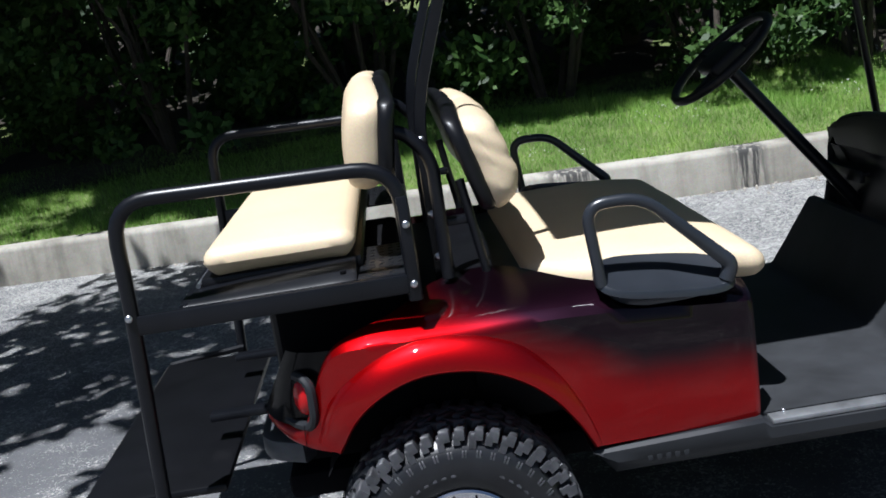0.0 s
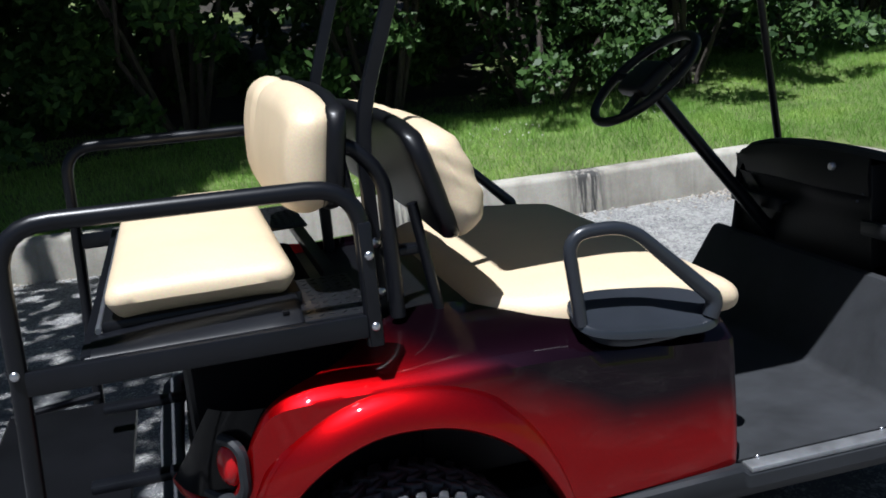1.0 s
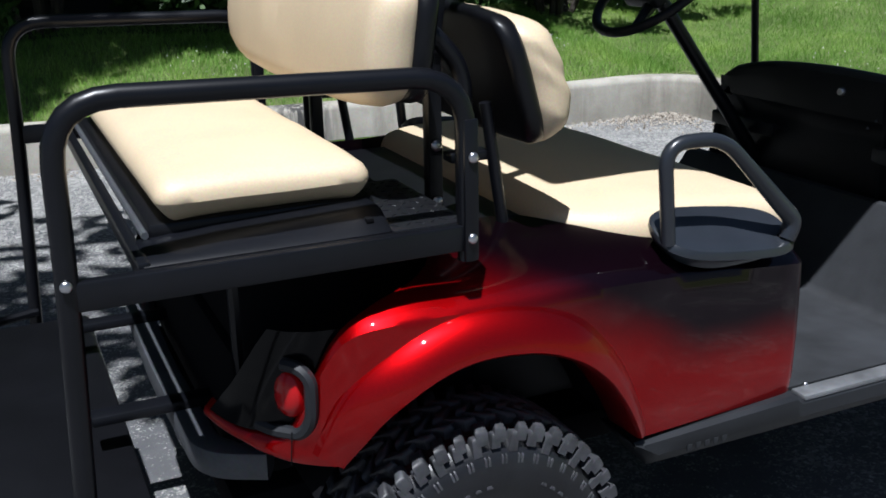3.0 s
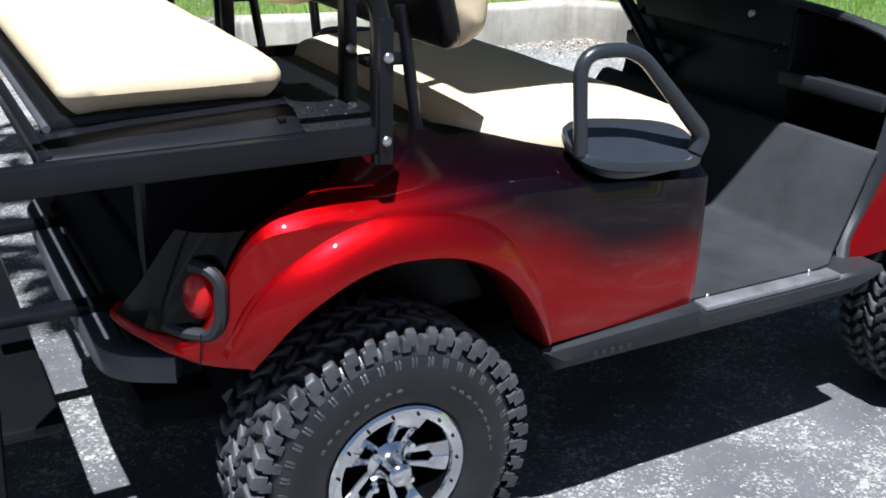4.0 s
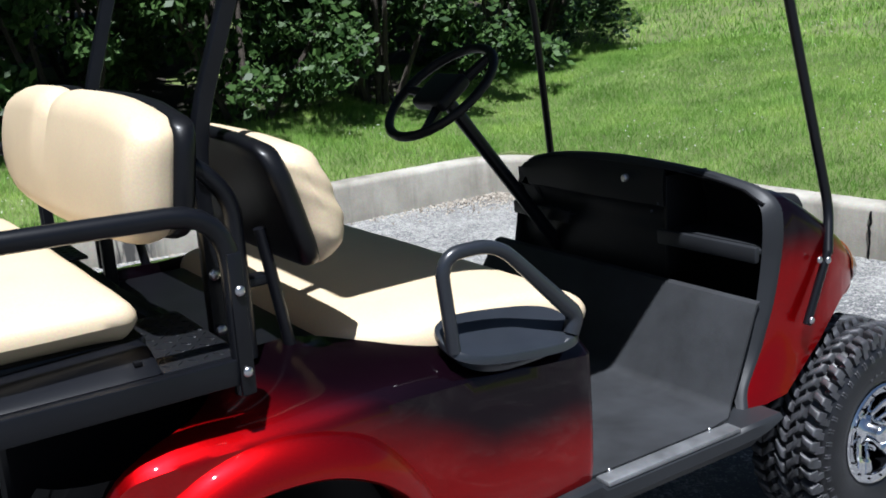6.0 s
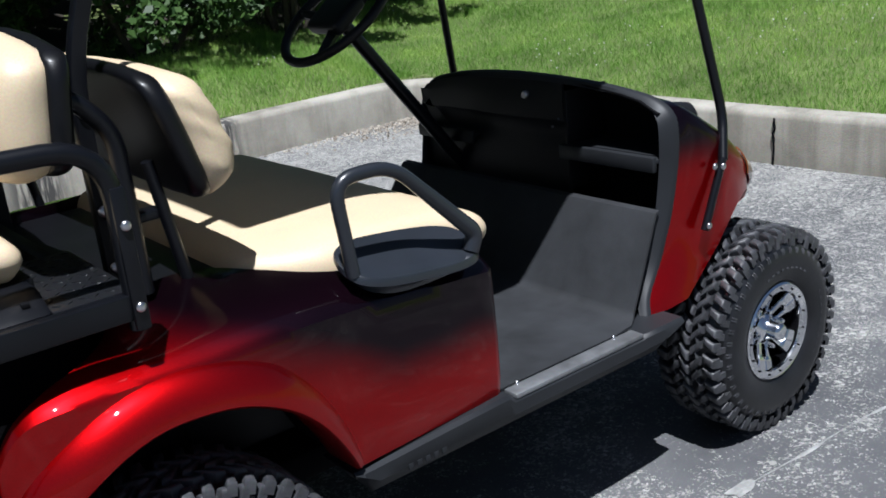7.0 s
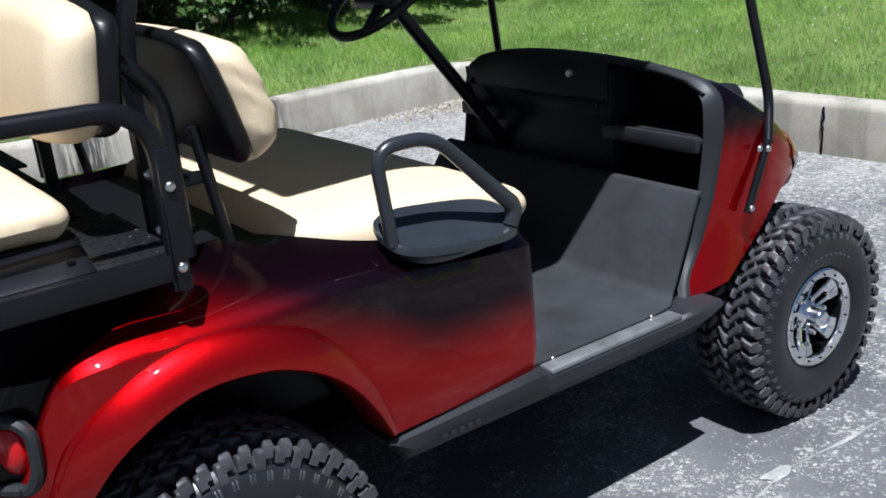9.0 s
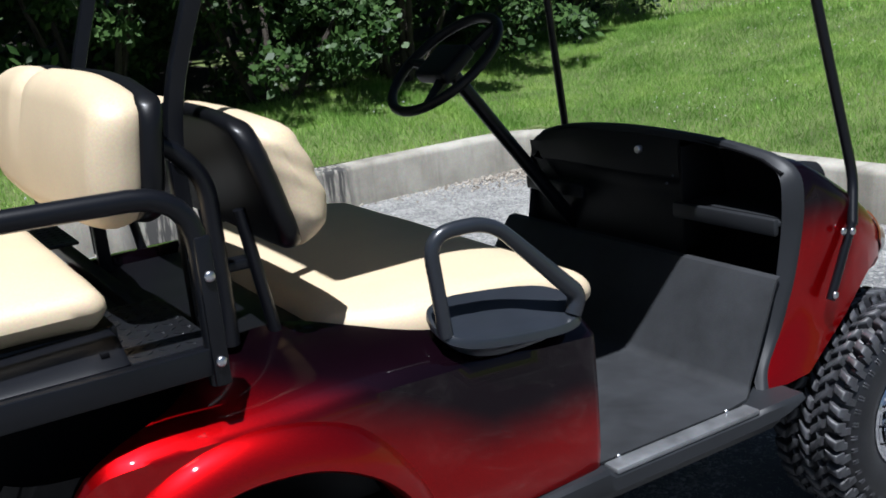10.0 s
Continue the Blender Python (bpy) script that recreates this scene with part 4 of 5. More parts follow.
        part("rim_rivet", merge(bm), DARK, wheel)
    return wheel


def build_wheels():
    wheel = build_wheel()
    wheel.location = (0.004, -0.668, 0.285)
    wheel.parent = cart
    places = [(1.674, -1, -0.655, 37), (0.004, 1, 0.668, 11), (1.674, 1, 0.655, 73)]
    for x, side, y, turn in places:
        m = Matrix.Translation((x, y, 0.285)) @ (Matrix.Rotation(math.pi, 4, "Z") if side > 0 else Matrix.Identity(4)) @ Matrix.Rotation(radians(turn), 4, "Y")
        w = copy_thing(wheel, m)
        w.parent = cart


def build_seats():
    # front bench
    def crown(lo, hi, up, drop=0.0, tuck=0.0):
        def f(p):
            u = (p.x - lo[0]) / (hi[0] - lo[0]) * 2 - 1
            v = (p.y - lo[1]) / (hi[1] - lo[1]) * 2 - 1
            k = (p.z - lo[2]) / (hi[2] - lo[2])
            p.z += up * (1 - u * u) * (1 - v**4) * k - drop * max(0, u) ** 3 * k
            p.z += 0.0025 * k * noise.noise(p * 9)
            under = tuck * max(0, 1 - k / 0.55)
            p.y -= math.copysign(1, v) * under * abs(v) ** 6 * (1 - u**4)
            p.x -= math.copysign(1, u) * under * abs(u) ** 6 * 0.6
            return p
        return f

    lo, hi = (0.235, -0.545, 0.765), (0.79, 0.545, 0.862)
    rise = crown(lo, hi, 0.012, 0.03)

    def bench(p):
        p = rise(p)
        p.y *= lerp([(0.1, 0.74), (0.2, 0.775), (0.28, 0.87), (0.34, 0.94), (0.41, 0.975), (0.5, 0.96), (0.68, 0.96), (0.76, 1.0), (0.9, 1.0)], p.x)
        return p

    cushion = part("front_seat_cushion", pillow(lo, hi, 0.045, 13, bench), VINYL, cart, "tan vinyl bench cushion")
    part("cushion_base", box((0.12, -0.40, 0.745), (0.77, 0.40, 0.767), 0.006), BLACKVINYL, cushion)

    def backrest(name, x_face, tilt, z0, z1, facing, width, depth, shell, corner=0.15):
        """Two padded lobes with a cleft at the top, on a black moulded shell."""
        def shape(p):
            v = p.y / (width / 2)
            k = (p.z - z0) / (z1 - z0)
            cleft = math.exp(-((p.y / 0.035) ** 2))
            front = 0.5 + 0.5 * facing * (p.x - x_face) / (depth / 2)
            p.z -= cleft * 0.035 * max(0, (k - 0.5) * 2)
            p.x -= facing * cleft * 0.03 * max(0, k - 0.35) * max(0, front)
            p.x -= facing * 0.02 * (v * v)
            p.x += facing * 0.014 * math.sin(min(1, max(0, k)) * 3.14) * max(0, front)
            low_near = 0.45 if facing < 0 and v < 0 and k < 0.5 else 1.0
            p.z -= (k * 2 - 1) * (z1 - z0) * corner * abs(v) ** 5 * low_near
            p.y *= 1 - 0.05 * abs(k * 2 - 1) ** 4
            if facing > 0:
                p.x -= 0.045 * max(0, front) * max(0, 1 - k / 0.4) ** 2
            p.x += -facing * tilt * (p.z - z0)
            if facing < 0 and p.y > 0:
                p.y *= 0.915
            p += 0.0012 * Vector(noise.noise_vector(p * 7))
            if facing > 0:
                fold = noise.noise((p.z * 34 + p.x * 22, p.y * 5, 2.0)) * max(0, min(1, 3 * k))
                p.x += 0.006 * max(0, front) * fold
                p.y += 0.006 * v * abs(v) ** 6 * fold
            return p

        pad = part(name, pillow((x_face - depth / 2, -width / 2, z0), (x_face + depth / 2, width / 2, z1), 0.042, 45 if facing > 0 else 21, shape), VINYL, cart, "tan vinyl backrest with a cleft top")
        xs = x_face - facing * (depth / 2 + shell / 2 - 0.018)

        def shell_shape(p):
            k = (p.z - z0) / (z1 - z0)
            v = p.y / (width / 2)
            p.z -= math.exp(-((p.y / 0.035) ** 2)) * 0.03 * max(0, (k - 0.5) * 2)
            low_near = 0.45 if facing < 0 and v < 0 and k < 0.5 else 1.0
            p.z -= (k * 2 - 1) * (z1 - z0) * corner * abs(v) ** 5 * low_near
            p.y *= 1 - 0.05 * abs(k * 2 - 1) ** 4
            p.x -= facing * 0.02 * (v * v)
            p.x += -facing * tilt * (p.z - z0)
            if facing < 0 and p.y > 0:
                p.y *= 0.915
            return p

        part("shell", pillow((xs - shell / 2, -width / 2 - 0.002, z0 + 0.002), (xs + shell / 2, width / 2 + 0.002, z1 + (0.010 if facing > 0 else -0.004)), min(0.034, shell * 0.46), 13, shell_shape), BLACKVINYL, pad, "black vinyl shell")
        return pad

    backrest("front_backrest", 0.239, 0.29, 1.0, 1.24, 1, 1.06, 0.078, 0.042, 0.05)
    # rear bench, facing backwards
    lo, hi = (-0.485, -0.527, 0.955), (-0.137, 0.485, 1.024)
    cushion = part("rear_seat_cushion", pillow(lo, hi, 0.042, 21, crown(lo, hi, 0.022, 0.0, 0.034)), VINYL, cart, "tan vinyl rear bench cushion")
    part("cushion_base", box((-0.498, -0.505, 0.93), (-0.13, 0.505, 0.96), 0.008), BLACKVINYL, cushion)
    backrest("rear_backrest", -0.112, 0.14, 1.085, 1.334, -1, 1.035, 0.078, 0.04)


def build_rear_rack():
    for side in (-1, 1):
        y = side * 0.63
        rail = part("side_rail", tube([(-0.655, y, 0.34), (-0.628, y, 0.9), (-0.623, y, 1.178), (-0.024, y, 1.165), (-0.022, y, 0.87)], 0.0165, 12, 0.09), POWDER, cart, "black tubular grab rail")
        part("lower_rail", box((-0.64, y - 0.012, 0.887), (-0.007, y + 0.012, 0.93), 0.004), POWDER, rail)
        part("corner_post", box((-0.034, y - 0.018, 0.87), (-0.009, y + 0.016, 1.10), 0.004), POWDER, rail)
        for x, z in ((-0.022, 0.909), (-0.020, 1.04), (-0.63, 0.93)):
            bm = bmesh.new()
            bmesh.ops.create_uvsphere(bm, u_segments=12, v_segments=8, radius=0.0085, matrix=Matrix.Translation((x, y + side * 0.02, z)) @ Matrix.Diagonal((1, 0.6, 1, 1)))
            part("bolt", bm, BOLT, rail)
        # seat frame tube and bracket under the cushion
        bm, rows = bmesh.new(), []
        for x, top, out in ((-0.522, 0.932, 0.0), (-0.512, 0.938, 0.0), (-0.40, 0.948, 0.0), (-0.20, 0.957, 0.0), (-0.15, 0.959, 0.0), (-0.143, 0.956, 0.004)):
            rows.append([(x, side * y2, z2) for y2, z2 in ((0.500, top), (0.552, top), (0.566, top - 0.004), (0.604 - out, 0.934), (0.611 - out, 0.928), (0.611 - out, 0.912), (0.500, 0.912))])
        grid(bm, rows, close=True)
        for r in (rows[0], rows[-1]):
            bm.faces.new([bm.verts.new(p) for p in r])
        merge(bm)
        bracket = part("seat_bracket", bm, POWDER, cart, "pressed black steel seat bracket")
        part("bracket_hole", box((-0.178, side * 0.587 - 0.006, 0.941), (-0.166, side * 0.587 + 0.006, 0.9485), 0.001), DARK, bracket)
        tread = part("tread_plate", box((-0.142, side * 0.4575 - 0.1575, 0.922), (-0.012, side * 0.4575 + 0.1575, 0.93), 0.003), TREADPLATE, cart, "dark diamond-pattern metal deck")
        bm = bmesh.new()
        for i in range(10):
            for j in range(6):
                m = Matrix.Translation((-0.130 + 0.021 * j, side * 0.4575 - 0.135 + 0.030 * i, 0.9305)) @ Matrix.Rotation(radians(45 if (i + j) % 2 else -45), 4, "Z") @ Matrix.Diagonal((0.010, 0.0026, 0.0018, 1))
                bmesh.ops.create_icosphere(bm, subdivisions=1, radius=1, matrix=m)
        part("tread_pattern", bm, TREADPLATE, tread)
    part("cross_bar", box((-0.530, -0.61, 0.905), (-0.512, 0.61, 0.935), 0.003), POWDER, cart)
    part("cushion_hinge", tube([(-0.503, -0.51, 0.945), (-0.503, 0.51, 0.945)], 0.006, 8), STEELGREY, cart)
    part("cross_bar", box((-0.04, -0.60, 0.872), (-0.008, 0.60, 0.90), 0.004), POWDER, cart)
    # footplate and its hangers
    foot = part("footplate", box((-0.88, -0.52, 0.445), (-0.53, 0.50, 0.468), 0.01), BLACKVINYL, cart, "black fold-down footplate")
    for side in (-1, 1):
        part("footplate_rail", tube([(-0.645, side * 0.62, 0.452), (-0.88, side * 0.535, 0.452)], 0.012, 8), POWDER, foot)
    bumper = part("rear_bumper", tube([(-0.33, -0.47, 0.50), (-0.425, -0.42, 0.50), (-0.435, 0, 0.50), (-0.425, 0.42, 0.50), (-0.33, 0.47, 0.50)], 0.027, 12, 0.08, square=1), STEELGREY, cart, "scuffed light grey bumper bar")
    for y in (-0.24, 0.24):
        part("bumper_arm", box((-0.60, y - 0.022, 0.525), (-0.36, y + 0.022, 0.545), 0.005), POWDER, bumper)
    for side in (-1, 1):
        part("frame_strut", tube([(-0.36, side * 0.43, 0.60), (-0.36, side * 0.43, 0.90)], 0.012, 8), POWDER, cart)
    # near-black boxes and bars: their colour carries the shade under rack and cart
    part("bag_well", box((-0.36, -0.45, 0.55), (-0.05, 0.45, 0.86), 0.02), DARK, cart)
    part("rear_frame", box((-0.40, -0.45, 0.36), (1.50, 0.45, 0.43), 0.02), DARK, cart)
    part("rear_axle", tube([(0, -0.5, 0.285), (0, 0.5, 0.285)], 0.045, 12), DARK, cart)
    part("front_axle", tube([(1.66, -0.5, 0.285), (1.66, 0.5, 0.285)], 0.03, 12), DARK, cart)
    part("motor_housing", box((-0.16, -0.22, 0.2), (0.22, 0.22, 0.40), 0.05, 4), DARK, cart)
    part("wheel_well_shade", box((-0.30, -0.35, 0.42), (0.33, 0.35, 0.74), 0.04, 4), DARK, cart)
    # springs are near-black too, so the arch stays as dark as its shade
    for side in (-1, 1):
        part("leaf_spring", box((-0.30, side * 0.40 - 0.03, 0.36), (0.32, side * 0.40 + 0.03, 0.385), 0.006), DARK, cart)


def build_roof():
    for side in (-1, 1):
        y = side * 0.35
        part("rear_roof_post", tube([(0.045, y, 0.78), (0.045, y, 1.25), (0.17, side * 0.38, 1.60), (0.23, side * 0.42, 1.86)], 0.0145, 10, 0.1, square=1), POWDER, cart)
        part("backrest_hoop", tube([(0.06, side * 0.45, 0.86), (0.06, side * 0.45, 1.15), (0.0, side * 0.45, 1.215), (-0.05, side * 0.45, 1.22)], 0.016, 10, 0.06), POWDER, cart)
        part("backrest_strut", tube([(0.159, side * 0.42, 0.80), (0.152, side * 0.42, 0.86), (0.118, side * 0.42, 1.08)], 0.0115, 10), POWDER, cart)
        part("strut_bracket", box((0.05, side * 0.40 - 0.02, 0.974), (0.132, side * 0.40 + 0.02, 0.992), 0.004), POWDER, cart)
        for z in (0.893, 0.999, 1.177):
            bm = bmesh.new()
            bmesh.ops.create_uvsphere(bm, u_segments=12, v_segments=8, radius=0.011, matrix=Matrix.Translation((0.045, y + side * 0.018, z)) @ Matrix.Diagonal((1, 0.5, 1, 1)))
            part("bolt", bm, BOLT, cart)
        post = part("front_roof_post", tube([(1.535, side * 0.572, 0.785), (1.585, side * 0.535, 0.885), (1.49, side * 0.48, 1.40), (1.36, side * 0.46, 1.87)], 0.0125, 10, 0.04), POWDER, cart)
        part("post_bracket", tube([(1.448, side * 0.580, 0.622), (1.535, side * 0.572, 0.79)], 0.0105, 10), POWDER, post)
        for x, yy, z in ((1.451, 0.592, 0.635), (1.524, 0.582, 0.771), (1.497, 0.577, 0.776)):
            bm = bmesh.new()
            bmesh.ops.create_uvsphere(bm, u_segments=12, v_segments=8, radius=0.009, matrix=Matrix.Translation((x, side * yy, z)) @ Matrix.Diagonal((1, 0.6, 1, 1)))
            part("bolt", bm, BOLT, post)

    def arch(p):
        p.z += 0.05 * (1 - (p.y / 0.58) ** 2) - 0.02 * ((p.x - 0.8) / 0.7) ** 2
        return p

    part("roof", pillow((0.145, -0.58, 1.85), (1.50, 0.58, 1.90), 0.024, 9, arch), POWDER, cart, "black moulded canopy roof")


def build_controls():
    column = part("steering_column", tube([(1.40, 0.28, 0.68), (1.00, 0.28, 1.188)], 0.02, 12), POWDER, cart)
    axis = Vector((-0.615, 0, 0.788)).normalized()
    c = Vector((0.985, 0.28, 1.208))
    u, v = axis.cross(Vector((0, 1, 0))).normalized(), Vector((0, 1, 0))
    ring = [c + (u * math.cos(a) + v * math.sin(a)) * 0.175 for a in [2 * math.pi * i / 40 for i in range(41)]]
    wheel = part("steering_wheel", sweep(bmesh.new(), ring, 0.0135, 10, cap=False), PLASTIC, cart, "black moulded steering wheel")
    bm = bmesh.new()
    for a in (90, 210, 330):
        d = u * math.cos(radians(a)) + v * math.sin(radians(a))
        sweep(bm, [c - axis * 0.02, c - axis * 0.012 + d * 0.09, c + d * 0.172], [0.022, 0.016, 0.012], 8)
    part("spokes", bm, PLASTIC, wheel)
    bm = bmesh.new()
    soft_box(bm, (-0.075, -0.06, -0.03), (0.075, 0.06, 0.012), 0.015, 4)
    bm.transform(Matrix.Translation(c - axis * 0.01) @ Matrix((v, u, -axis)).transposed().to_4x4())
    bmesh.ops.recalc_face_normals(bm, faces=bm.faces[:])
    part("hub_pad", bm, PLASTIC, wheel)


def build_hip_restraints():
    for side in (-1, 1):
        y = side * 0.618
        # a shallow boat-shaped tray: rounded in plan, highest at its rear end, drawn in towards the foot
        bm, rows = bmesh.new(), []
        for size, base, lift in ((0.0, 0.0, -0.003), (0.45, 0.0, -0.003), (0.80, 0.0, -0.002), (0.90, 0.0, 0.0015), (0.955, 0.0, 0.002), (0.99, 0.0, -0.003), (1.0, 0.0, -0.012), (0.975, 0.45, -0.004), (0.92, 0.8, 0.0), (0.85, 1.0, 0.0), (0.78, 1.0, -0.008)):
            row = []
            for k in range(44):
                a = 2 * math.pi * k / 44
                cx = math.copysign(abs(math.cos(a)) ** 0.55, math.cos(a))
                cy = math.copysign(abs(math.sin(a)) ** 0.70, math.sin(a))
                taper = 1 - 0.16 * max(0, cx)
                x = 0.528 + 0.157 * cx * size
                top = 0.832 + (0.525 - x) * 0.115 - 0.030 * cy * size
                low = 0.791 - 0.006 * cy + 0.030 * max(0, (0.50 - x) / 0.14) ** 2 + 0.012 * max(0, (x - 0.58) / 0.11)
                row.append((x, side * (0.595 + 0.061 * cy * size * taper), top + lift + (low - top) * base))
            rows.append(row)
        grid(bm, rows, close=True)
        merge(bm)
        rest = part("hip_restraint", bm, TRAY, cart, "black plastic hip restraint with a loop handle")
        loop = fillet([(0.384, y, 0.83), (0.366, y, 1.014), (0.492, y, 1.014), (0.676, y, 0.835), (0.66, y, 0.80)], 0.05, 8)
        fat = [0.0135 + 0.006 * max(0, (p[0] - 0.56) / 0.14) ** 1.5 for p in loop]
        part("loop_handle", sweep(bmesh.new(), loop, fat, 12), TRAY, rest)


def build_tail_lights():
    for side in (-1, 1):
        c = Vector((-0.308, side * 0.556, 0.664))
        turn = Matrix.Rotation(radians(side * 38), 4, "Z")
        light = new("tail_light")
        light.parent = cart
        bm = lathe(bmesh.new(), [(0.0, -0.022), (0.016, -0.021), (0.028, -0.015), (0.034, -0.005), (0.036, 0.006), (0.036, 0.02)], 20)
        bmesh.ops.scale(bm, verts=bm.verts[:], vec=(0.86, 1, 1.3))
        if side > 0:
            bmesh.ops.rotate(bm, verts=bm.verts[:], matrix=Matrix.Rotation(math.pi, 3, "Z"))
        turn = Matrix.Rotation(radians(side * 48), 4, "Z")
        bm.transform(Matrix.Translation(c) @ turn)
        part("lens", merge(bm), LENS, light, "red tail lamp lens")
        ring = [(-0.004, 0.055), (0.026, 0.053), (0.047, 0.034), (0.045, -0.038), (0.025, -0.066), (-0.03, -0.068), (-0.06, -0.06)]
        pts = [c + turn @ Vector((x, side * 0.014, z)) for x, z in ring]
        part("bezel", sweep(bmesh.new(), fillet(pts, 0.03, 4), 0.0115, 8), GREYPLASTIC, light, "dark grey lamp guard")


build_rear_body()
build_rockers()
build_floor()
build_cowl()
build_wheels()
build_seats()
build_rear_rack()
build_roof()
build_controls()
build_hip_restraints()
build_tail_lights()

# ---------------------------------------------------------------- plants
def build_woodland_floor():
    bm = bmesh.new()
    rows = []
    for i in range(40):
        x = -14 + 0.75 * i
        edge = lerp([(-14, 6.9), (-3, 6.2), (3.5, 6.2), (5.5, 6.9), (8, 9.2), (11, 12.5), (20, 24)], x)
        rows.append([(x, edge + 0.5 * noise.noise((x, 0, 3)) + d, bank_height(x, edge + d)[1] + (0.02 if d else -0.1)) for d in (0, 0.3, 0.8, 1.5, 2.5, 4, 7, 14)])
    grid(bm, rows)
    merge(bm)
    tagged(part("woodland_floor", bm, MOULD), "dark leaf mould under the trees and shrubs", "woodland floor", kind="structure")


build_woodland_floor()
SHRUB = "dense dark-green leafy shrub at the edge of the lawn"
for i, (x, y, h, w) in enumerate([(-6.5, 7.4, 3.2, 3.0), (-4.2, 7.0, 3.4, 3.0), (-2.0, 6.9, 3.2, 2.6), (-0.2, 6.8, 3.4, 2.6), (1.5, 6.6, 3.2, 2.4), (3.0, 6.5, 3.0, 2.4), (4.4, 6.5, 3.0, 2.4), (5.8, 6.9, 3.0, 2.4), (7.5, 8.1, 3.2, 2.6), (9.3, 9.8, 3.4, 3.0), (11.8, 12.2, 3.6, 3.4)]):
    build_shrub(x, y, h, w, 20 + i, 7000, SHRUB)
for i, (x, y, h, w) in enumerate([(-8, 9.6, 3.6, 3.4), (-5.2, 9.2, 3.6, 3.4), (-2.8, 9.0, 3.6, 3.4), (-0.4, 9.0, 3.6, 3.4), (2.2, 9.1, 3.6, 3.4), (4.8, 9.6, 3.6, 3.4), (7.6, 11.0, 3.8, 3.4)]):
    build_shrub(x, y, h, w, 40 + i, 5000, "deep-shaded shrub behind the front row", size=0.13)
for i, (x, y, h, w) in enumerate([(-10, 12, 4.6, 4.5), (-6.5, 12, 4.6, 4.5), (-3.2, 11.8, 4.6, 4.5), (0.2, 11.8, 4.6, 4.5), (3.6, 12, 4.6, 4.5), (7, 13.4, 4.6, 4.5)]):
    build_shrub(x, y, h, w, 140 + i, 4500, "tall shrub deep in the wood", size=0.22)
# trees behind the shrubs lean out over the lawn
for i, (x, y, h, r, lx, ly) in enumerate([(-7.0, 8.6, 9, 3.0, -0.6, -3.4), (-3.2, 8.4, 9, 2.5, 0.0, -3.6), (-0.2, 8.3, 8.5, 2.4, 0.2, -0.9), (2.6, 8.6, 8.5, 2.2, 0.2, -1.5), (5.4, 8.9, 8.5, 2.2, 0.0, -1.9), (8.5, 11.5, 9, 3.0, -0.6, -2.0), (13, 15, 9, 4, 0, 0), (-1.35, 8.8, 9, 2.3, 0, -3.9)]):
    build_tree(x, y, h, r, 60 + i, 22000 if x < 0 else 14000, "tall leafy tree leaning out over the lawn", 0.42, 0.2, (lx, ly))
# trees beside the lot, whose shade dapples the asphalt
for i, (x, y, h, r) in enumerate([(-7.0, 4.4, 9, 3.0), (-2.4, 1.05, 8, 1.75)]):
    build_tree(x, y, h, r, 80 + i, 2200 if i else 5000, "leafy tree shading the lot", 0.5, 0.18)


# ---------------------------------------------------------------- small things on the ground
def build_crack(points, width, seed):
    """A pale mineral-filled crack: a low ragged strip on the asphalt."""
    rng = np.random.default_rng(seed)
    pts = [Vector(p) for p in points]
    line = []
    for a, b in zip(pts, pts[1:]):
        n = max(2, int((b - a).length / 0.03))
        line += [a + (b - a) * (i / n) for i in range(n)]
    line.append(pts[-1])
    bm = bmesh.new()
    rows = []
    for i, p in enumerate(line):
        d = (line[min(i + 1, len(line) - 1)] - line[max(i - 1, 0)]).normalized()
        o = Vector((-d.y, d.x, 0))
        sway = 0.012 * noise.noise(p * 4)
        w = width * rng.uniform(0.08, 1.0) * max(0.05, min(1, 0.6 + 1.4 * noise.noise(p * 6)))
        rows.append([p + o * (sway - w) + Vector((0, 0, 0.0005)), p + o * sway + Vector((0, 0, 0.004)), p + o * (sway + w) + Vector((0, 0, 0.0005))])
    grid(bm, rows)
    return tagged(part("asphalt_crack", bm, CRACK), "pale filled crack across the worn asphalt", "crack", kind="structure")


CRACK = grained(material("crack_filler", (0.30, 0.30, 0.29), 0.9), (0.28, 0.28, 0.27), 0.35, 30, 200, 0.6, 0.004)
build_crack([(1.18, -0.80, 0), (1.37, -0.77, 0), (1.7, -0.78, 0), (2.15, -0.82, 0), (2.9, -0.88, 0)], 0.0075, 5)
build_crack([(1.19, -0.80, 0), (1.21, -0.93, 0), (1.19, -1.05, 0), (1.08, -1.5, 0)], 0.0075, 6)

bm = bmesh.new()
ring = [bm.verts.new((1.335 + 0.045 * (1 + 0.35 * math.sin(3 * a + 1)) * math.cos(a), -0.765 + 0.028 * (1 + 0.3 * math.cos(2 * a)) * math.sin(a), 0.0035)) for a in [2 * math.pi * i / 18 for i in range(18)]]
bm.faces.new(ring)
tagged(part("mortar_splash", bm, CRACK), "dried pale mortar splash on the asphalt", "splash", kind="structure")


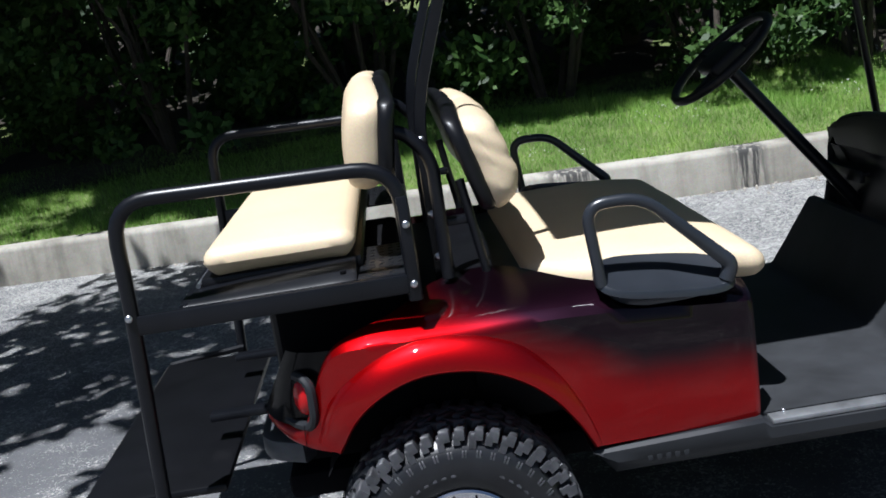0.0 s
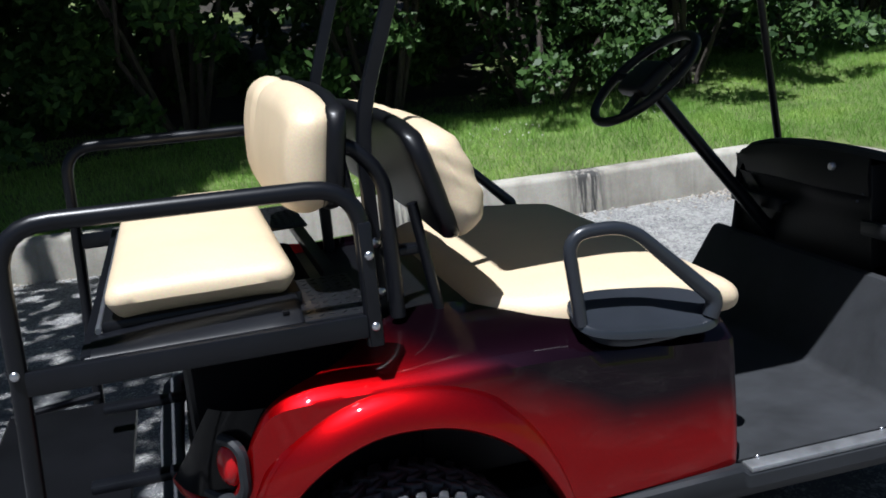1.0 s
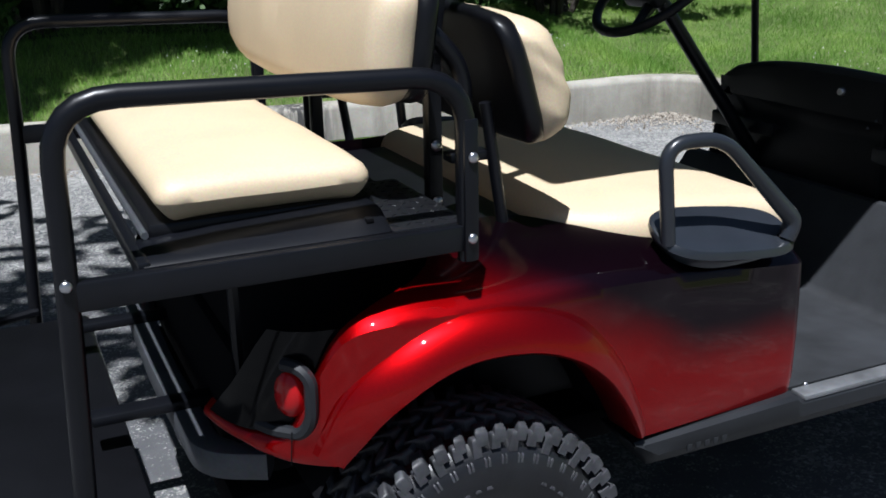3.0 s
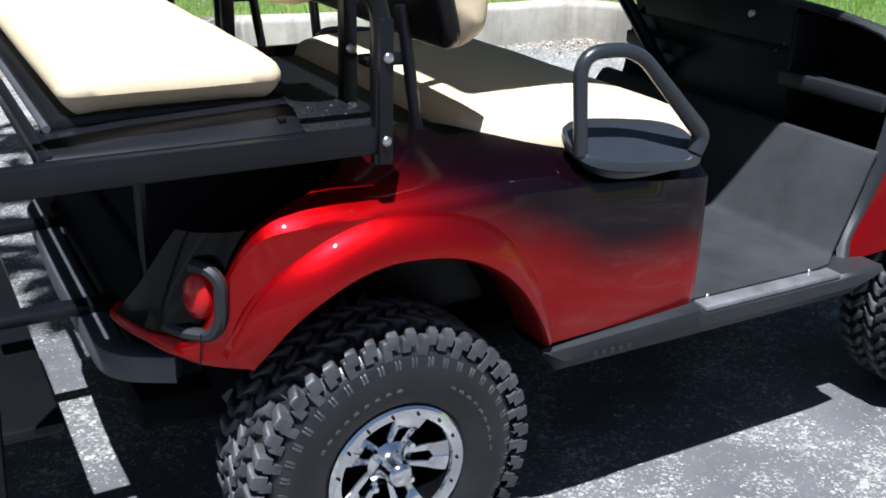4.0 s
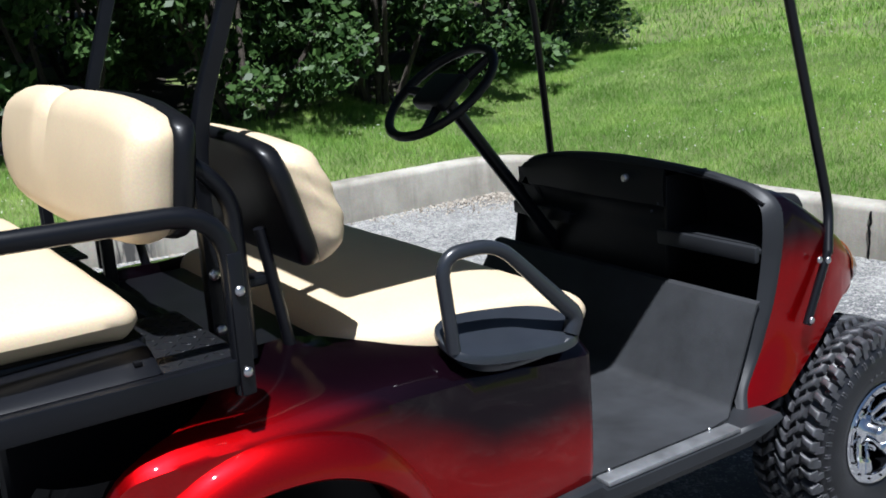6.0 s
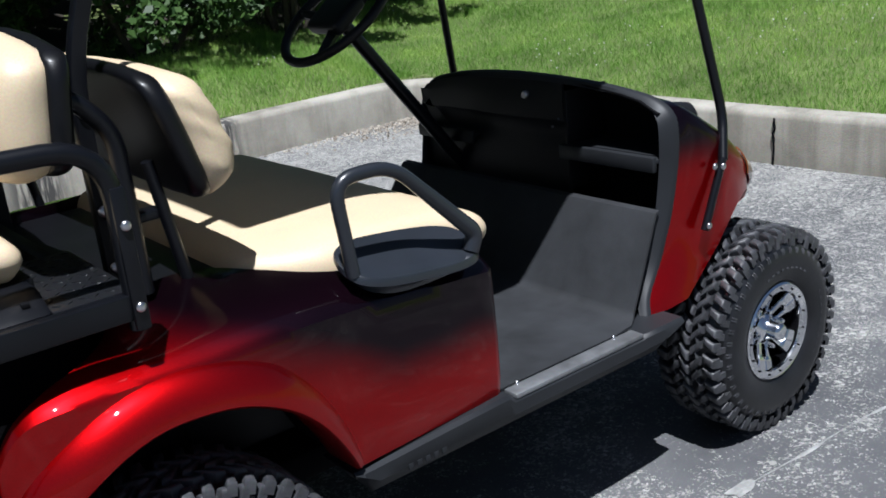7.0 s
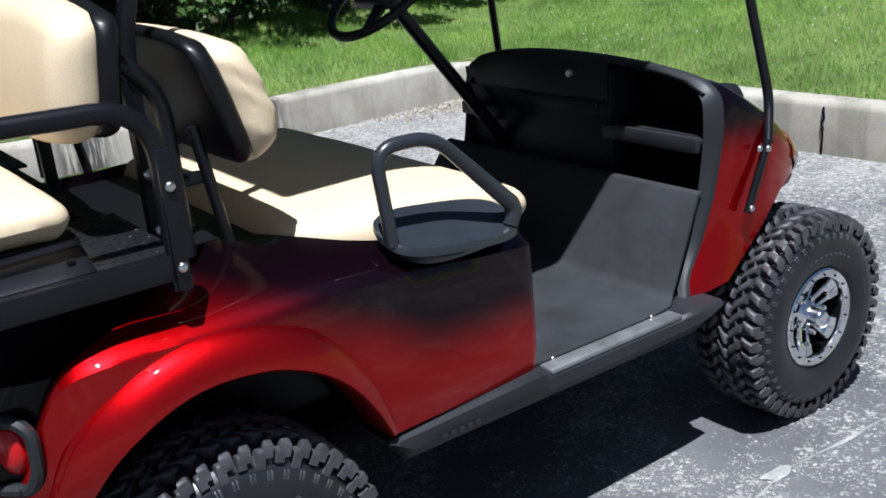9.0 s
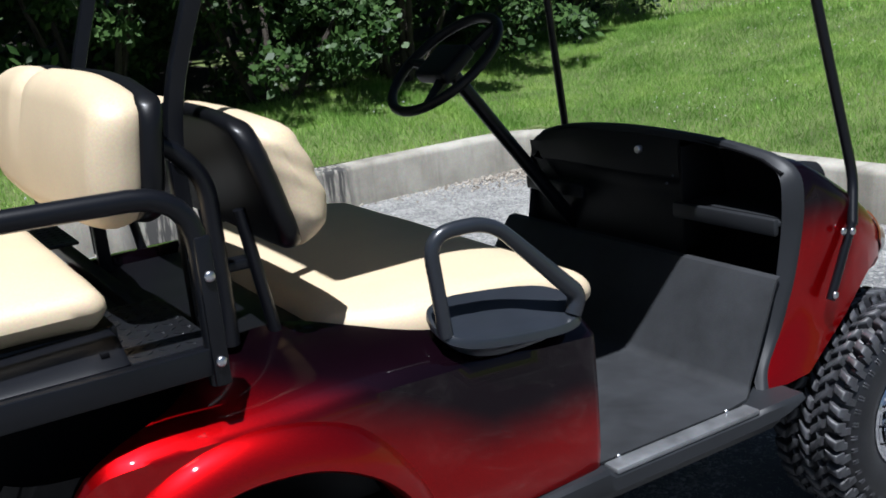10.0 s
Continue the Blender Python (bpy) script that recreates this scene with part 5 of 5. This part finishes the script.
def build_litter():
    """Dry leaves and grit swept into the corner of the kerb."""
    rng = np.random.default_rng(11)
    verts, faces = [], []
    for i in range(1500):
        if i < 1000:
            x, y = 3.95 - abs(rng.normal(0, 0.38)), 4.02 - abs(rng.normal(0, 0.22))
        else:
            x = rng.uniform(-2, 3.9)
            y = lerp([(-3, 4.62), (2.3, 4.0), (4.0, 4.08)], x) - abs(rng.normal(0, 0.07)) - 0.01
        p = Vector((x, y, 0.004 + 0.02 * rng.uniform() * (1 if i < 1000 else 0.4)))
        u = Vector(rng.normal(0, 1, 3))
        u.z *= 0.3
        u.normalize()
        w = u.orthogonal().normalized()
        ln = rng.uniform(0.008, 0.028)
        n = len(verts)
        verts += [p, p + u * ln * 0.5 + w * ln * 0.4, p + u * ln, p + u * ln * 0.5 - w * ln * 0.4]
        faces.append((n, n + 1, n + 2, n + 3))
    tagged(mesh_object("leaf_litter", verts, faces, DRYLEAF), "dry leaves and grit swept against the kerb", "leaf litter", kind="stuff")


def build_clover():
    rng = np.random.default_rng(12)
    bm = bmesh.new()
    for i in range(1100):
        x, y = rng.uniform(4.4, 9), rng.uniform(-0.5, 6.5)
        if i % 4 == 0:
            x, y = rng.uniform(0.5, 4), rng.uniform(4.4, 5.6)
        d, z = bank_height(x, y)
        if d > 0.25 and noise.noise((x * 0.8, y * 0.8, 4)) > 0.02:
            bmesh.ops.create_icosphere(bm, subdivisions=1, radius=rng.uniform(0.003, 0.006), matrix=Matrix.Translation((x, y, z + rng.uniform(0.05, 0.09))))
    tagged(part("clover_flowers", bm, CLOVER), "small white clover flowers in the lawn", "clover", kind="stuff")


def build_kerb_joint():
    """An open joint with crumbled mortar across the kerb."""
    bm = bmesh.new()
    x = lerp([(-9, 5.2), (-2.5, 4.3), (0.9, 4.06), (4, 4.0)], 1.0)
    pts = [(x - 0.001 + 0.012 * i / 9, 0.98 + 0.014 * noise.noise((i * 0.9, 0, 1)), 0.0 + KERB_H * 0.9 * i / 9) for i in range(10)]
    sweep(bm, pts, [0.009 * (0.35 + abs(noise.noise((i * 1.7, 2, 0)))) + 0.002 for i in range(10)], 6)
    tagged(part("kerb_joint", bm, DARK), "dark open joint in the concrete kerb", "joint", kind="structure")


build_litter()
build_clover()
build_kerb_joint()
